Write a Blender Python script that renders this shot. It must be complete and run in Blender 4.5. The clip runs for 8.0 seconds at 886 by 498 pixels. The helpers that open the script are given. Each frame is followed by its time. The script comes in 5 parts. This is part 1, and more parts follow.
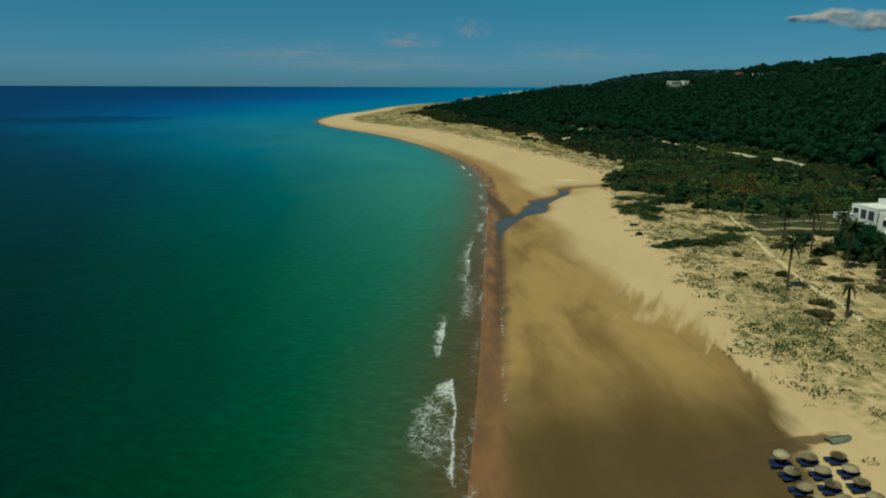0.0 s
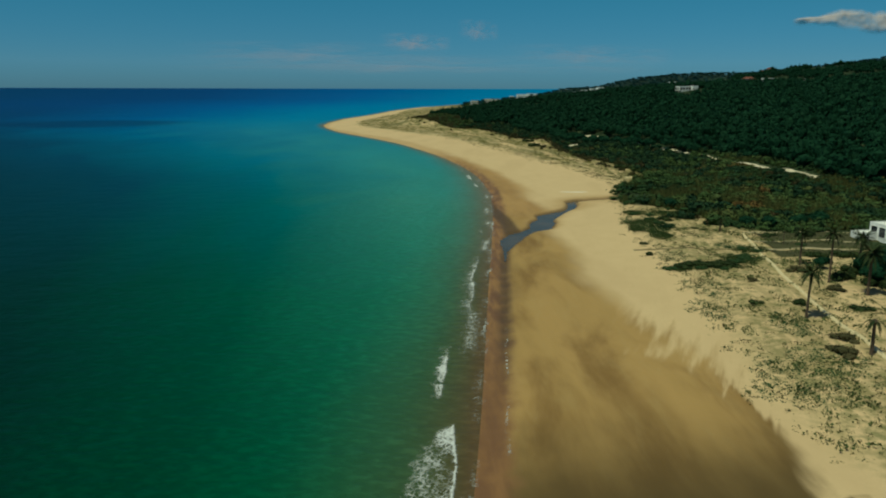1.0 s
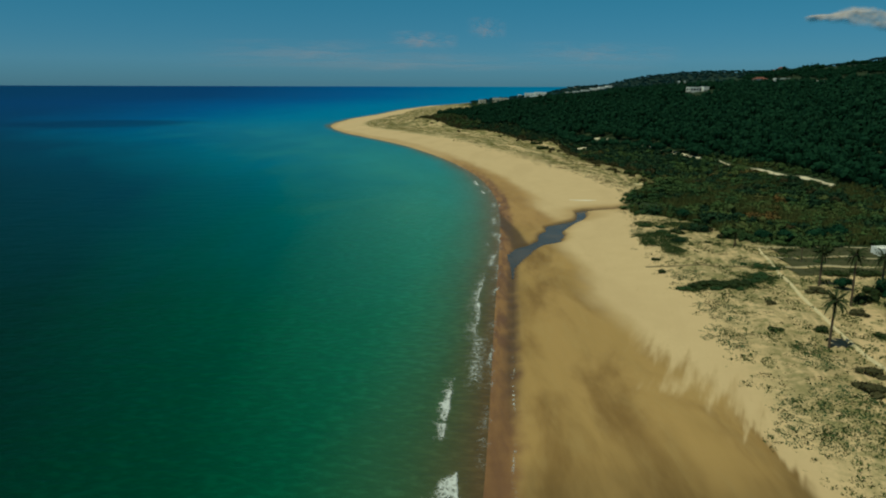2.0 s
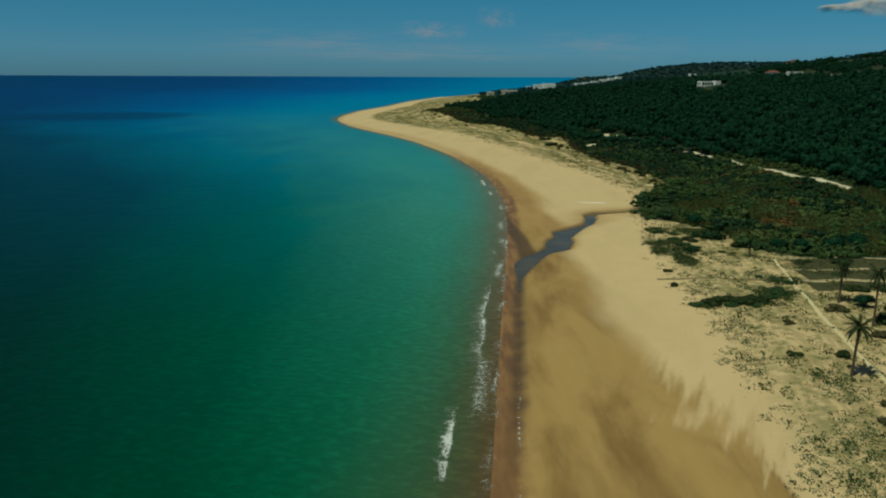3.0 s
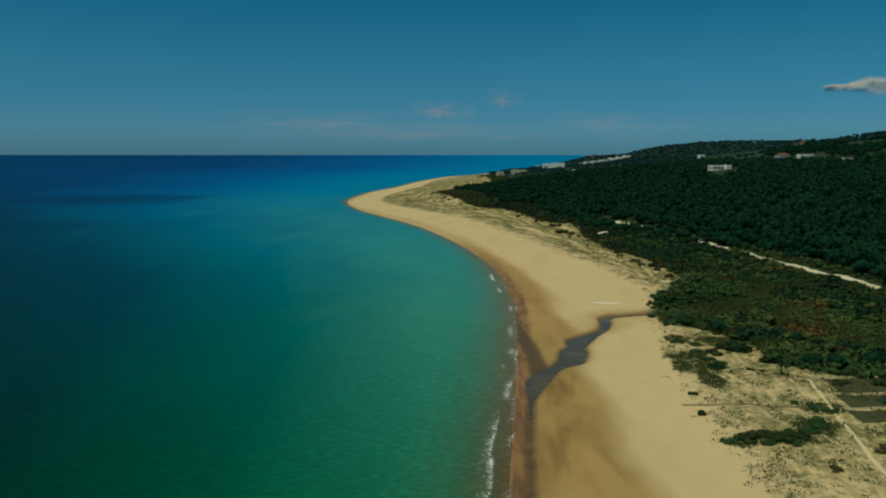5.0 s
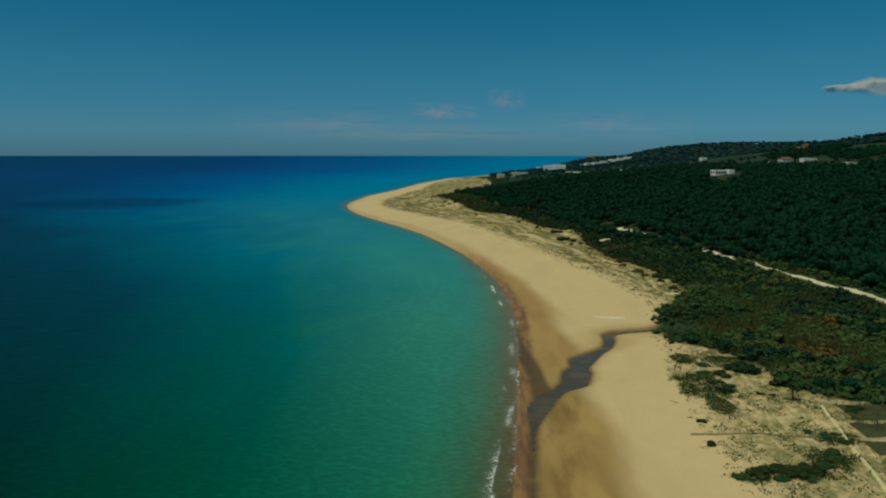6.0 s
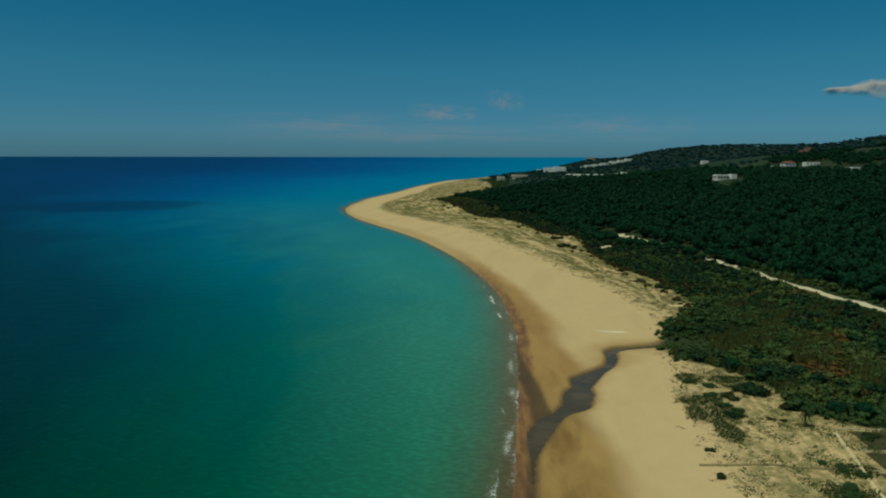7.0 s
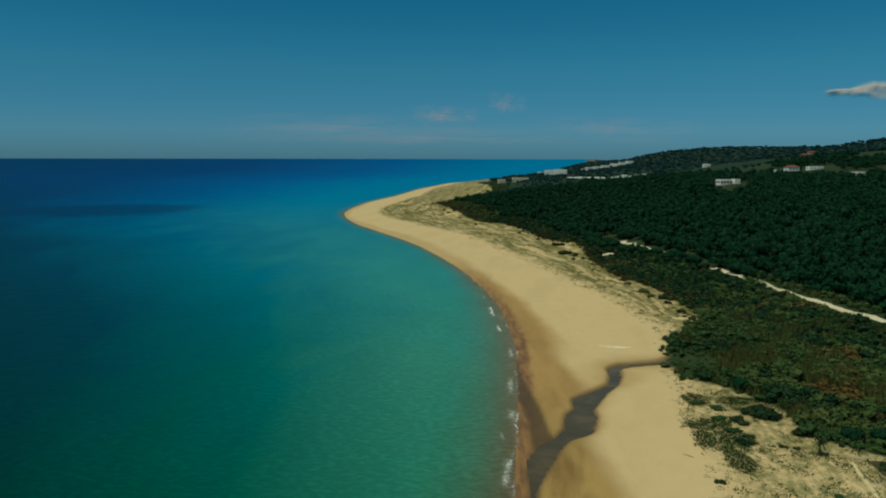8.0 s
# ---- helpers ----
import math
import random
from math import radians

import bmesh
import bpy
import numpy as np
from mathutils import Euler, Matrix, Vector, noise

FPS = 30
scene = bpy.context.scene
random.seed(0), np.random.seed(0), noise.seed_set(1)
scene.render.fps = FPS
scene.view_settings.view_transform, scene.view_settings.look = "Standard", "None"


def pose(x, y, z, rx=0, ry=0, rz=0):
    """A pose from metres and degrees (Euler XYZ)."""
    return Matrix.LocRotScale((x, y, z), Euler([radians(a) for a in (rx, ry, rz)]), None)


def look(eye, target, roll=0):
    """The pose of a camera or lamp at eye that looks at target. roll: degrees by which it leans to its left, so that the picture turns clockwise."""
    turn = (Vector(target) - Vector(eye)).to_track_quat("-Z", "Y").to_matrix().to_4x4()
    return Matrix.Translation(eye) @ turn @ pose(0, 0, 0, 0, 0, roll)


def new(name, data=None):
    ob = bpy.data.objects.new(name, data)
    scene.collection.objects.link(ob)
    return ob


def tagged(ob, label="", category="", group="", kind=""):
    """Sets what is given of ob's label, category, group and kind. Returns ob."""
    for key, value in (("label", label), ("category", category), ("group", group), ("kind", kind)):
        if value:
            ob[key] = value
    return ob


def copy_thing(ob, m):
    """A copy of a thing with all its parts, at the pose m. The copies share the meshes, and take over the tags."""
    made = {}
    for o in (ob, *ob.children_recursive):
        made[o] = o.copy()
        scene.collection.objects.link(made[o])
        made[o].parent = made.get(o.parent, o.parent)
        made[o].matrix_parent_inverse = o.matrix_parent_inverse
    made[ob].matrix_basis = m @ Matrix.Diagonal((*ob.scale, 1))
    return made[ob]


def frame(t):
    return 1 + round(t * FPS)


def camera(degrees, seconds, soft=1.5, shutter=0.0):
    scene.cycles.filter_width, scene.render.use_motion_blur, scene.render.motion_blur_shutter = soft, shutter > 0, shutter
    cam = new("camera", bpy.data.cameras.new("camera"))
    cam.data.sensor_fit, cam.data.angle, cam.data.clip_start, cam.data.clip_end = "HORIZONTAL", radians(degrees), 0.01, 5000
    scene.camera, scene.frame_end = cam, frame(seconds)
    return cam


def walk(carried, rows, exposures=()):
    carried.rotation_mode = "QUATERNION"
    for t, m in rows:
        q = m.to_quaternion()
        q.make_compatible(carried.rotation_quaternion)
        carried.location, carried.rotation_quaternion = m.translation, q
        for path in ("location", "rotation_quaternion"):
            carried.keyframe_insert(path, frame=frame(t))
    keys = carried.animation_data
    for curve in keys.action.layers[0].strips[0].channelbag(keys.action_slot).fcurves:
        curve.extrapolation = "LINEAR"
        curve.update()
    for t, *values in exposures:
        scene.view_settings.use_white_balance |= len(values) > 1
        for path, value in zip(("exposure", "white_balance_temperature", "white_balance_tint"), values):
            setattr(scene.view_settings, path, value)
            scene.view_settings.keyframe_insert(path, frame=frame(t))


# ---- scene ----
cam = camera(64.0, 8.0, soft=2.0)
PATH = [
    (0, (0.097, -10.006, 34.787), (0.149, -7.664, 34.260), 0.1),
    (0.5, (0.572, -7.132, 36.193), (0.614, -4.790, 35.669), 0.1),
    (1, (0.908, -4.294, 37.824), (0.937, -1.951, 37.302), 0.1),
    (1.5, (1.178, -1.336, 39.259), (1.194, 1.007, 38.740), 0.1),
    (1.7, (1.298, -0.186, 39.899), (1.309, 2.157, 39.379), 0.1),
    (2.8, (1.977, 6.102, 43.517), (1.959, 8.434, 42.952), 0.2),
    (3, (2.123, 7.294, 44.174), (2.100, 9.626, 43.612), 0.2),
    (3.5, (2.704, 10.739, 45.803), (2.669, 13.088, 45.312), 0.1),
    (4, (3.068, 13.885, 47.376), (3.020, 16.250, 46.974), 0.1),
    (4.2, (3.179, 15.132, 48.029), (3.126, 17.503, 47.663), 0.1),
    (4.5, (3.293, 16.957, 49.052), (3.234, 19.336, 48.737), 0.0),
    (4.7, (3.332, 18.122, 49.775), (3.272, 20.501, 49.460), 0.0),
    (5.8, (3.478, 24.449, 53.816), (3.415, 26.828, 53.502), 0.0),
    (6, (3.515, 25.657, 54.502), (3.452, 28.036, 54.188), 0.0),
    (6.5, (3.714, 29.219, 55.757), (3.650, 31.598, 55.444), 0.1),
    (7, (4.172, 33.036, 57.070), (4.109, 35.416, 56.759), 0.1),
    (7.5, (4.568, 36.679, 58.444), (4.504, 39.058, 58.134), 0.1),
    (8, (4.980, 40.369, 59.608), (4.914, 42.749, 59.302), 0.1),
]
walk(cam, [(t, look(eye, target, roll)) for t, eye, target, roll in PATH],
     exposures=[(0.0, -0.57, 6500, -8), (3.5, -0.66, 6500, -8), (6.0, -0.74, 6500, -8), (7.5, -0.76, 6500, -8), (8.0, -0.63, 6500, -8)])
# ---- world and sun ----
SUN_EL, SUN_AZ = radians(64), radians(232)     # azimuth clockwise from +y
world = bpy.data.worlds.new("world")
scene.world = world
world.use_nodes = True
wn = world.node_tree
sky = wn.nodes.new("ShaderNodeTexSky")
sky.sky_type, sky.sun_disc = "NISHITA", False
sky.sun_elevation, sky.sun_rotation = SUN_EL, SUN_AZ
sky.air_density, sky.dust_density, sky.ozone_density, sky.altitude = 1.0, 0.0, 6.0, 2500
bg = wn.nodes["Background"]
bg.inputs["Strength"].default_value = 0.066
hue = wn.nodes.new("ShaderNodeMix")
hue.data_type, hue.blend_type = "RGBA", "MULTIPLY"
hue.inputs[0].default_value = 1.0
coord, up, rise = (wn.nodes.new("ShaderNode" + k) for k in ("TexCoord", "SeparateXYZ", "MapRange"))
rise.inputs["From Min"].default_value, rise.inputs["From Max"].default_value = 0.0, 0.6
air = wn.nodes.new("ShaderNodeValToRGB")        # hazy air near the horizon, clear air overhead
for k, (p, c) in enumerate(((0.0, (0.25, 0.51, 0.83)), (0.06, (0.44, 0.81, 1.06)), (0.2, (0.41, 1.09, 1.15)), (0.38, (0.22, 1.13, 1.24)), (1.0, (1.5, 1.2, 0.88)))):
    e = air.color_ramp.elements[k] if k < 2 else air.color_ramp.elements.new(p)
    e.position, e.color = p, (*c, 1)
wn.links.new(coord.outputs["Generated"], up.inputs[0])
wn.links.new(up.outputs[2], rise.inputs["Value"])
wn.links.new(rise.outputs[0], air.inputs[0])
wn.links.new(air.outputs[0], hue.inputs[7])
wn.links.new(sky.outputs[0], hue.inputs[6])
wn.links.new(hue.outputs[2], bg.inputs[0])
sun_data = bpy.data.lights.new("sun", "SUN")
sun_data.energy, sun_data.angle, sun_data.color = 4.1, radians(0.6), (0.945, 0.92, 0.74)
sun = new("sun", sun_data)
to_sun = Vector((math.sin(SUN_AZ) * math.cos(SUN_EL), math.cos(SUN_AZ) * math.cos(SUN_EL), math.sin(SUN_EL)))
sun.matrix_world = look(to_sun * 300, (0, 0, 0))

# ---- plan ----
K = 1.2        # metres to a unit of the plan below


def curve_of(pairs):
    """x as a smooth function of y through (y, x) pairs of the plan, in metres."""
    py, px = np.array(pairs, float).T * K
    fine = np.linspace(py[0], py[-1], 6000)
    lin = np.interp(fine, py, px)
    w = np.hanning(41)
    sm = np.convolve(np.pad(lin, 20, mode="edge"), w / w.sum(), "valid")
    slope = np.gradient(sm, fine)
    return lambda y: np.interp(y, fine, sm), lambda y: 1 / np.sqrt(1 + np.interp(y, fine, slope) ** 2)


SHORE = curve_of([(-2000, -260), (-300, -34), (0, -1), (38, 2.8), (62, 5.4), (104, 9.1), (143, 12.8), (182, 16.2), (216, 18.3), (239, 17.9), (266, 16.8),
                  (297, 13.1), (343, 4.6), (388, -7), (434, -21), (477, -38), (522, -58), (564, -76), (619, -93), (670, -103), (723, -106),
                  (830, -103), (962, -84), (1166, -67), (1419, -28), (1700, 90), (2200, 290), (4000, 700)])
WET = curve_of([(-2000, -230), (-300, 0), (28, 23.5), (33, 25.5), (36.6, 27.5), (39.4, 29.4), (44.8, 31.8), (53, 33.2), (60, 33.4), (68, 32.8), (72.5, 31.4), (79, 29.6), (90, 28.2), (97, 27.2), (108, 25.6), (116, 26.2), (128, 27.5), (142, 27), (156, 27.3), (170, 30), (188, 34), (201, 26),
                (217, 29), (232, 29.5), (259, 26.4), (287, 22), (311, 17.8), (350, 9.5), (394, -0.5), (434, -12.5), (480, -29), (522, -51), (619, -91), (700, -101), (830, -99),
                (1166, -62), (1419, -22), (4000, 710)])
VEG = curve_of([(-2000, -215), (-300, 5), (30, 36), (52, 32.5), (59, 31.9), (69, 33.8), (83, 37), (111, 40.5), (135, 41.5), (153, 43), (177, 49),
                (198, 50.5), (219, 58.6), (232, 59), (263, 56.3), (287, 51.5), (311, 44.8), (357, 35.7), (407, 22.6), (476, 4.7), (540, -27.7),
                (602, -59), (661, -75.5), (720, -78), (780, -72.5), (954, -53.6), (1166, -45), (1419, -5), (4000, 720)])
WOOD = curve_of([(-2000, -60), (-300, 90), (0, 100), (100, 121), (180, 125.5), (225, 123.5), (247, 120.5), (274, 117), (300, 108), (312, 102), (354, 89), (394, 75),
                 (446, 67), (514, 54), (557, 30), (639, 12), (751, -12), (800, 10), (854, 38), (1000, 66), (1419, 50), (4000, 760)])
SCRUB = curve_of([(-2000, -120), (0, 92), (100, 90), (125, 84), (138, 84), (141, 73), (144, 64), (152, 61.5), (163, 64.5), (174, 66), (179, 58), (183, 50.5),
                  (198, 50.5), (207, 54), (218, 58.5), (232, 68), (243, 76), (258, 75.5), (271, 77), (280, 77), (291, 76), (312, 69), (335, 65),
                  (357, 65), (380, 66), (400, 66.5), (414, 68), (430, 61), (446, 53), (514, 39), (557, 13), (639, -6), (751, -24),
                  (854, 14), (1000, 46), (1419, 30), (4000, 750)])
STREAM = np.array([(56, 201.5, 2.2, .55), (49.8, 200, 1.9, .5), (42.5, 198.4, 1.6, .46), (39.7, 196.2, 1.3, .43), (39.0, 190, 1.1, .4), (37.2, 184.4, .95, .36),
                   (33.4, 179.8, 1.5, .33), (29.6, 174.4, 2.7, .32), (28.4, 169.5, 1.7, .3), (27.3, 165.8, 2.8, .3), (25.6, 158.6, 2.6, .28), (22.2, 154.6, 1.2, .26),
                   (19.2, 150.4, 1.8, .25), (17.5, 145.2, 1.75, .23), (16.2, 140.2, 0.95, .22), (15.1, 134.8, .2, .2), (13.4, 120, .15, .18),
                   (11.6, 100, .2, .17), (9.6, 80, .1, .16), (8, 64, .05, .15)])
MOUTH = np.array([(18.4, 150, 1.6, .24), (18.3, 159, 1.15, .2), (18.2, 168, 1.1, .16), (17.5, 176, 1.0, .12), (16.9, 184, .9, .08), (16.3, 193, .8, .04), (15.9, 200, .5, .0)])
ROAD = [(119.4, 214), (118.3, 223), (116.4, 232), (114.3, 244), (112, 258), (110.2, 282), (108, 297), (106, 306), (103.5, 318), (101.5, 326),
        (100.6, 337), (97.6, 357), (92.5, 380), (89, 392), (84.7, 402), (79, 420)]



def off(curve, x, y):
    """Signed distance to the right of a plan curve."""
    return (x - curve[0](y)) * curve[1](y)


def sstep(a, b, v):
    t = np.clip((v - a) / (b - a), 0, 1)
    return t * t * (3 - 2 * t)


def waves(x, y, size, seed):
    """Cheap smooth noise from -1 to 1 out of turned sines."""
    r = np.random.RandomState(seed)
    out, amp = 0, 0
    for k in range(7):
        a, p, f = r.uniform(0, 6.28), r.uniform(0, 6.28), (0.7 + 0.5 * k) / size
        g = 1 / (1 + 0.5 * k)
        out = out + g * np.sin((x * math.cos(a) + y * math.sin(a)) * f * 3 + p + 1.3 * np.sin((x * math.sin(a) - y * math.cos(a)) * f * 1.7 + p * 2))
        amp += g * 0.8
    return out / amp


def dense(line, n=14, passes=3):
    """A polyline with n times its points, rounded."""
    line = np.array(line, float)
    t, f = np.arange(len(line)), np.linspace(0, len(line) - 1, (len(line) - 1) * n + 1)
    fine = np.stack([np.interp(f, t, line[:, c]) for c in range(line.shape[1])], 1)
    for _ in range(passes):
        fine[1:-1] = (fine[:-2] + 2 * fine[1:-1] + fine[2:]) / 4
        fine[n // 2:-n // 2] = np.array([fine[n // 2 + k - 2:len(fine) - n // 2 + k - 2] for k in range(5)]).mean(0)
    return fine


STREAM_M = dense(STREAM * np.array((K, K, K, 1)), 14, 1)
MOUTH_M = dense(MOUTH * np.array((K, K, K, 1)))
ROAD_M = dense(np.array(ROAD) * K)


def near_line(x, y, line):
    """Distance to a dense polyline and the index of its nearest point."""
    best, idx = np.full(np.shape(x), 1e9), np.zeros(np.shape(x), int)
    lo, hi = line[:, :2].min(0) - 25, line[:, :2].max(0) + 25
    sel = (x > lo[0]) & (x < hi[0]) & (y > lo[1]) & (y < hi[1])
    xs, ys = x[sel], y[sel]
    b, i = np.full(xs.shape, 1e9), np.zeros(xs.shape, int)
    for k, p in enumerate(line):
        dd = (xs - p[0]) ** 2 + (ys - p[1]) ** 2
        m = dd < b
        b[m], i[m] = dd[m], k
    best[sel], idx[sel] = np.sqrt(b), i
    return best, idx


def bump(x, y, cx, cy, sx, sy, amp):
    return amp * np.exp(-((x / K - cx) / sx) ** 2 - ((y / K - cy) / sy) ** 2)


def height(x, y):
    """The height of the ground in metres."""
    x, y = np.asarray(x, float), np.asarray(y, float)
    ds, dv = off(SHORE, x, y), off(VEG, x, y)
    sea = -0.06 * np.minimum(-ds, 120)
    across = np.clip(ds / np.maximum(ds - dv, 1), 0, 1)
    beach = 0.5 * sstep(0, 5, ds) + 1.2 * across ** 1.5 + 0.05 * waves(x, y, 14, 3) * sstep(4, 12, ds)
    dune = 0.9 * sstep(0, 12, dv) + (0.55 * waves(x, y, 26, 5) + 0.25 * waves(x, y, 9, 6)) * sstep(2, 14, dv)
    slope = 0.23 - 0.14 * sstep(600 * K, 830 * K, y)
    rise = np.maximum(dv - 92 + 45 * sstep(150 * K, 235 * K, y), 0)
    inland = 66 * (1 - np.exp(-slope * rise / 66)) + 1.5 * waves(x, y, 120, 8) * sstep(60, 160, dv)
    hills = (bump(x, y, 700, 2000, 280, 420, 46) + bump(x, y, 1190, 1300, 390, 380, 78) + bump(x, y, 1900, 1500, 700, 900, 60)
             + bump(x, y, 560, 2300, 200, 300, 14) + bump(x, y, 1160, 1560, 185, 320, 36)) * sstep(100, 500, dv) + bump(x, y, 420, 2290, 110, 220, 26) * sstep(5, 90, dv)
    hills = hills + bump(x, y, 186, 528, 45, 45, 5) + bump(x, y, 290, 885, 70, 70, 7) + bump(x, y, 191, 1490, 90, 110, 6) + bump(x, y, 280, 633, 60, 60, -5) + bump(x, y, 410, 830, 140, 170, 27) + bump(x, y, 290, 1262, 95, 170, -9) + bump(x, y, 80, 1140, 70, 90, 4) + bump(x, y, 492, 2215, 45, 200, -7) + bump(x, y, 930, 1640, 90, 200, 7)
    z = np.where(ds < 0, sea, beach + dune + inland + hills)
    for line in (STREAM_M,):
        d, i = near_line(x, y, line)
        w, lvl = line[i, 2] * (1 + 0.10 * waves(x, y, 7, 40) + 0.10 * waves(x, y, 2.6, 41)), line[i, 3]
        z = z + (lvl - 0.2 - z) * sstep(w + 1.1, w - 0.3, d)
    return z


def ground_z(x, y):
    return float(height(np.array([x]), np.array([y]))[0])


# ---- mesh helpers ----
def mesh_of(name, verts, tris=None, quads=None, attrs=None, smooth=True):
    me = bpy.data.meshes.new(name)
    verts = np.asarray(verts, np.float32)
    faces, n = (tris, 3) if tris is not None else (quads, 4)
    faces = np.asarray(faces, np.int32)
    me.vertices.add(len(verts))
    me.vertices.foreach_set("co", verts.ravel())
    me.loops.add(faces.size)
    me.loops.foreach_set("vertex_index", faces.ravel())
    me.polygons.add(len(faces))
    me.polygons.foreach_set("loop_start", np.arange(len(faces), dtype=np.int32) * n)
    me.polygons.foreach_set("use_smooth", np.full(len(faces), smooth))
    me.update(calc_edges=True)
    for key, val in (attrs or {}).items():
        me.attributes.new(key, "FLOAT", "POINT").data.foreach_set("value", np.asarray(val, np.float32).ravel())
    return me


def grid_quads(nu, nv, keep=None):
    i = np.arange(nu * nv).reshape(nu, nv)
    q = np.stack([i[:-1, :-1], i[1:, :-1], i[1:, 1:], i[:-1, 1:]], -1).reshape(-1, 4)
    return q if keep is None else q[keep]


def part(name, bm, material, parent=None, label="", smooth=False):
    """Links a bmesh (or a finished mesh) as one object, under a thing or a part."""
    if isinstance(bm, bpy.types.Mesh):
        me = bm
    else:
        me = bpy.data.meshes.new(name)
        bm.normal_update()
        bm.to_mesh(me)
        bm.free()
        if smooth:
            me.polygons.foreach_set("use_smooth", np.full(len(me.polygons), True))
    if material and not me.materials:
        me.materials.append(material)
    ob = new(name, me)
    ob.parent = parent
    if label:
        ob["label"] = label
    return ob


def box(bm, cx, cy, cz, sx, sy, sz, rz=0.0, bevel=0.0):
    m = Matrix.Translation((cx, cy, cz)) @ Matrix.Rotation(rz, 4, "Z") @ Matrix.Diagonal((sx, sy, sz, 1))
    got = bmesh.ops.create_cube(bm, size=1, matrix=m)["verts"]
    if bevel:
        bmesh.ops.bevel(bm, geom=list({e for v in got for e in v.link_edges}), offset=bevel, segments=2, affect="EDGES", profile=0.5)
    return got


def tube(bm, points, radii, sides=7):
    """A tapered tube along points."""
    rings = []
    for k, p in enumerate(points):
        a, b = Vector(points[max(k - 1, 0)]), Vector(points[min(k + 1, len(points) - 1)])
        q = (b - a).to_track_quat("Z", "Y")
        rings.append([bm.verts.new(Vector(p) + q @ Vector((radii[k] * math.cos(t), radii[k] * math.sin(t), 0)))
                      for t in [6.28319 * s / sides for s in range(sides)]])
    for r0, r1 in zip(rings, rings[1:]):
        for s in range(sides):
            bm.faces.new((r0[s], r0[(s + 1) % sides], r1[(s + 1) % sides], r1[s]))
    bm.faces.new(rings[0][::-1])
    bm.faces.new(rings[-1])


# ---- materials ----
def material(name, rough=0.8, spec=0.3):
    m = bpy.data.materials.new(name)
    m.use_nodes = True
    nt = m.node_tree
    b = nt.nodes["Principled BSDF"]
    b.inputs["Roughness"].default_value = rough
    b.inputs["Specular IOR Level"].default_value = spec
    return m, nt, b


def node(nt, kind, **values):
    n = nt.nodes.new(kind)
    for k, v in values.items():
        n.inputs[k.replace("_", " ")].default_value = v
    return n


def math_(nt, op, a, b=None, c=None, clamp=False):
    n = nt.nodes.new("ShaderNodeMath")
    n.operation, n.use_clamp = op, clamp
    for i, v in enumerate((a, b, c)):
        if v is None:
            continue
        if isinstance(v, (int, float)):
            n.inputs[i].default_value = v
        else:
            nt.links.new(v, n.inputs[i])
    return n.outputs[0]


def between(nt, v, lo, hi):
    """0 below lo, 1 above hi, smooth."""
    n = nt.nodes.new("ShaderNodeMapRange")
    n.interpolation_type = "SMOOTHSTEP"
    nt.links.new(v, n.inputs[0])
    n.inputs[1].default_value, n.inputs[2].default_value = lo, hi
    return n.outputs[0]


def mix(nt, f, a, b):
    n = nt.nodes.new("ShaderNodeMix")
    n.data_type = "RGBA"
    for i, v in ((0, f), (6, a), (7, b)):
        if isinstance(v, (int, float)):
            n.inputs[i].default_value = v
        elif isinstance(v, tuple):
            n.inputs[i].default_value = (*v, 1)
        else:
            nt.links.new(v, n.inputs[i])
    return n.outputs[2]


def attr(nt, name):
    n = nt.nodes.new("ShaderNodeAttribute")
    n.attribute_name = name
    return n.outputs["Fac"]


def place_vec(nt, sx=1.0, sy=1.0, sz=1.0, turn=0.0, local=False):
    g = nt.nodes.new("ShaderNodeTexCoord") if local else nt.nodes.new("ShaderNodeNewGeometry")
    mp = nt.nodes.new("ShaderNodeMapping")
    nt.links.new(g.outputs["Object" if local else "Position"], mp.inputs[0])
    mp.inputs["Scale"].default_value = (sx, sy, sz)
    mp.inputs["Rotation"].default_value = (0, 0, turn)
    return mp.outputs[0]


def lay_vec(nt, across, along, angle):
    """Ground coordinates stretched along a direction: lengths in metres, the angle from +y in radians."""
    g, mp = nt.nodes.new("ShaderNodeNewGeometry"), nt.nodes.new("ShaderNodeMapping")
    mp.vector_type = "TEXTURE"
    nt.links.new(g.outputs["Position"], mp.inputs[0])
    mp.inputs["Scale"].default_value = (across, along, 100)
    mp.inputs["Rotation"].default_value = (0, 0, angle)
    return mp.outputs[0]


def grain(nt, scale, detail=4, rough=0.55, vec=None, dist=0.0):
    n = node(nt, "ShaderNodeTexNoise", Scale=scale, Detail=detail, Roughness=rough, Distortion=dist)
    nt.links.new(vec if vec is not None else place_vec(nt), n.inputs["Vector"])
    return n.outputs[0]


def relief(nt, b, h, strength=0.3, distance=0.05):
    n = node(nt, "ShaderNodeBump", Strength=strength, Distance=distance)
    nt.links.new(h, n.inputs["Height"])
    nt.links.new(n.outputs[0], b.inputs["Normal"])


def ramp(nt, f, stops):
    n = nt.nodes.new("ShaderNodeValToRGB")
    nt.links.new(f, n.inputs[0])
    el = n.color_ramp.elements
    while len(el) < len(stops):
        el.new(0.5)
    for e, (p, c) in zip(el, stops):
        e.position, e.color = p, (*c, 1)
    return n.outputs[0]


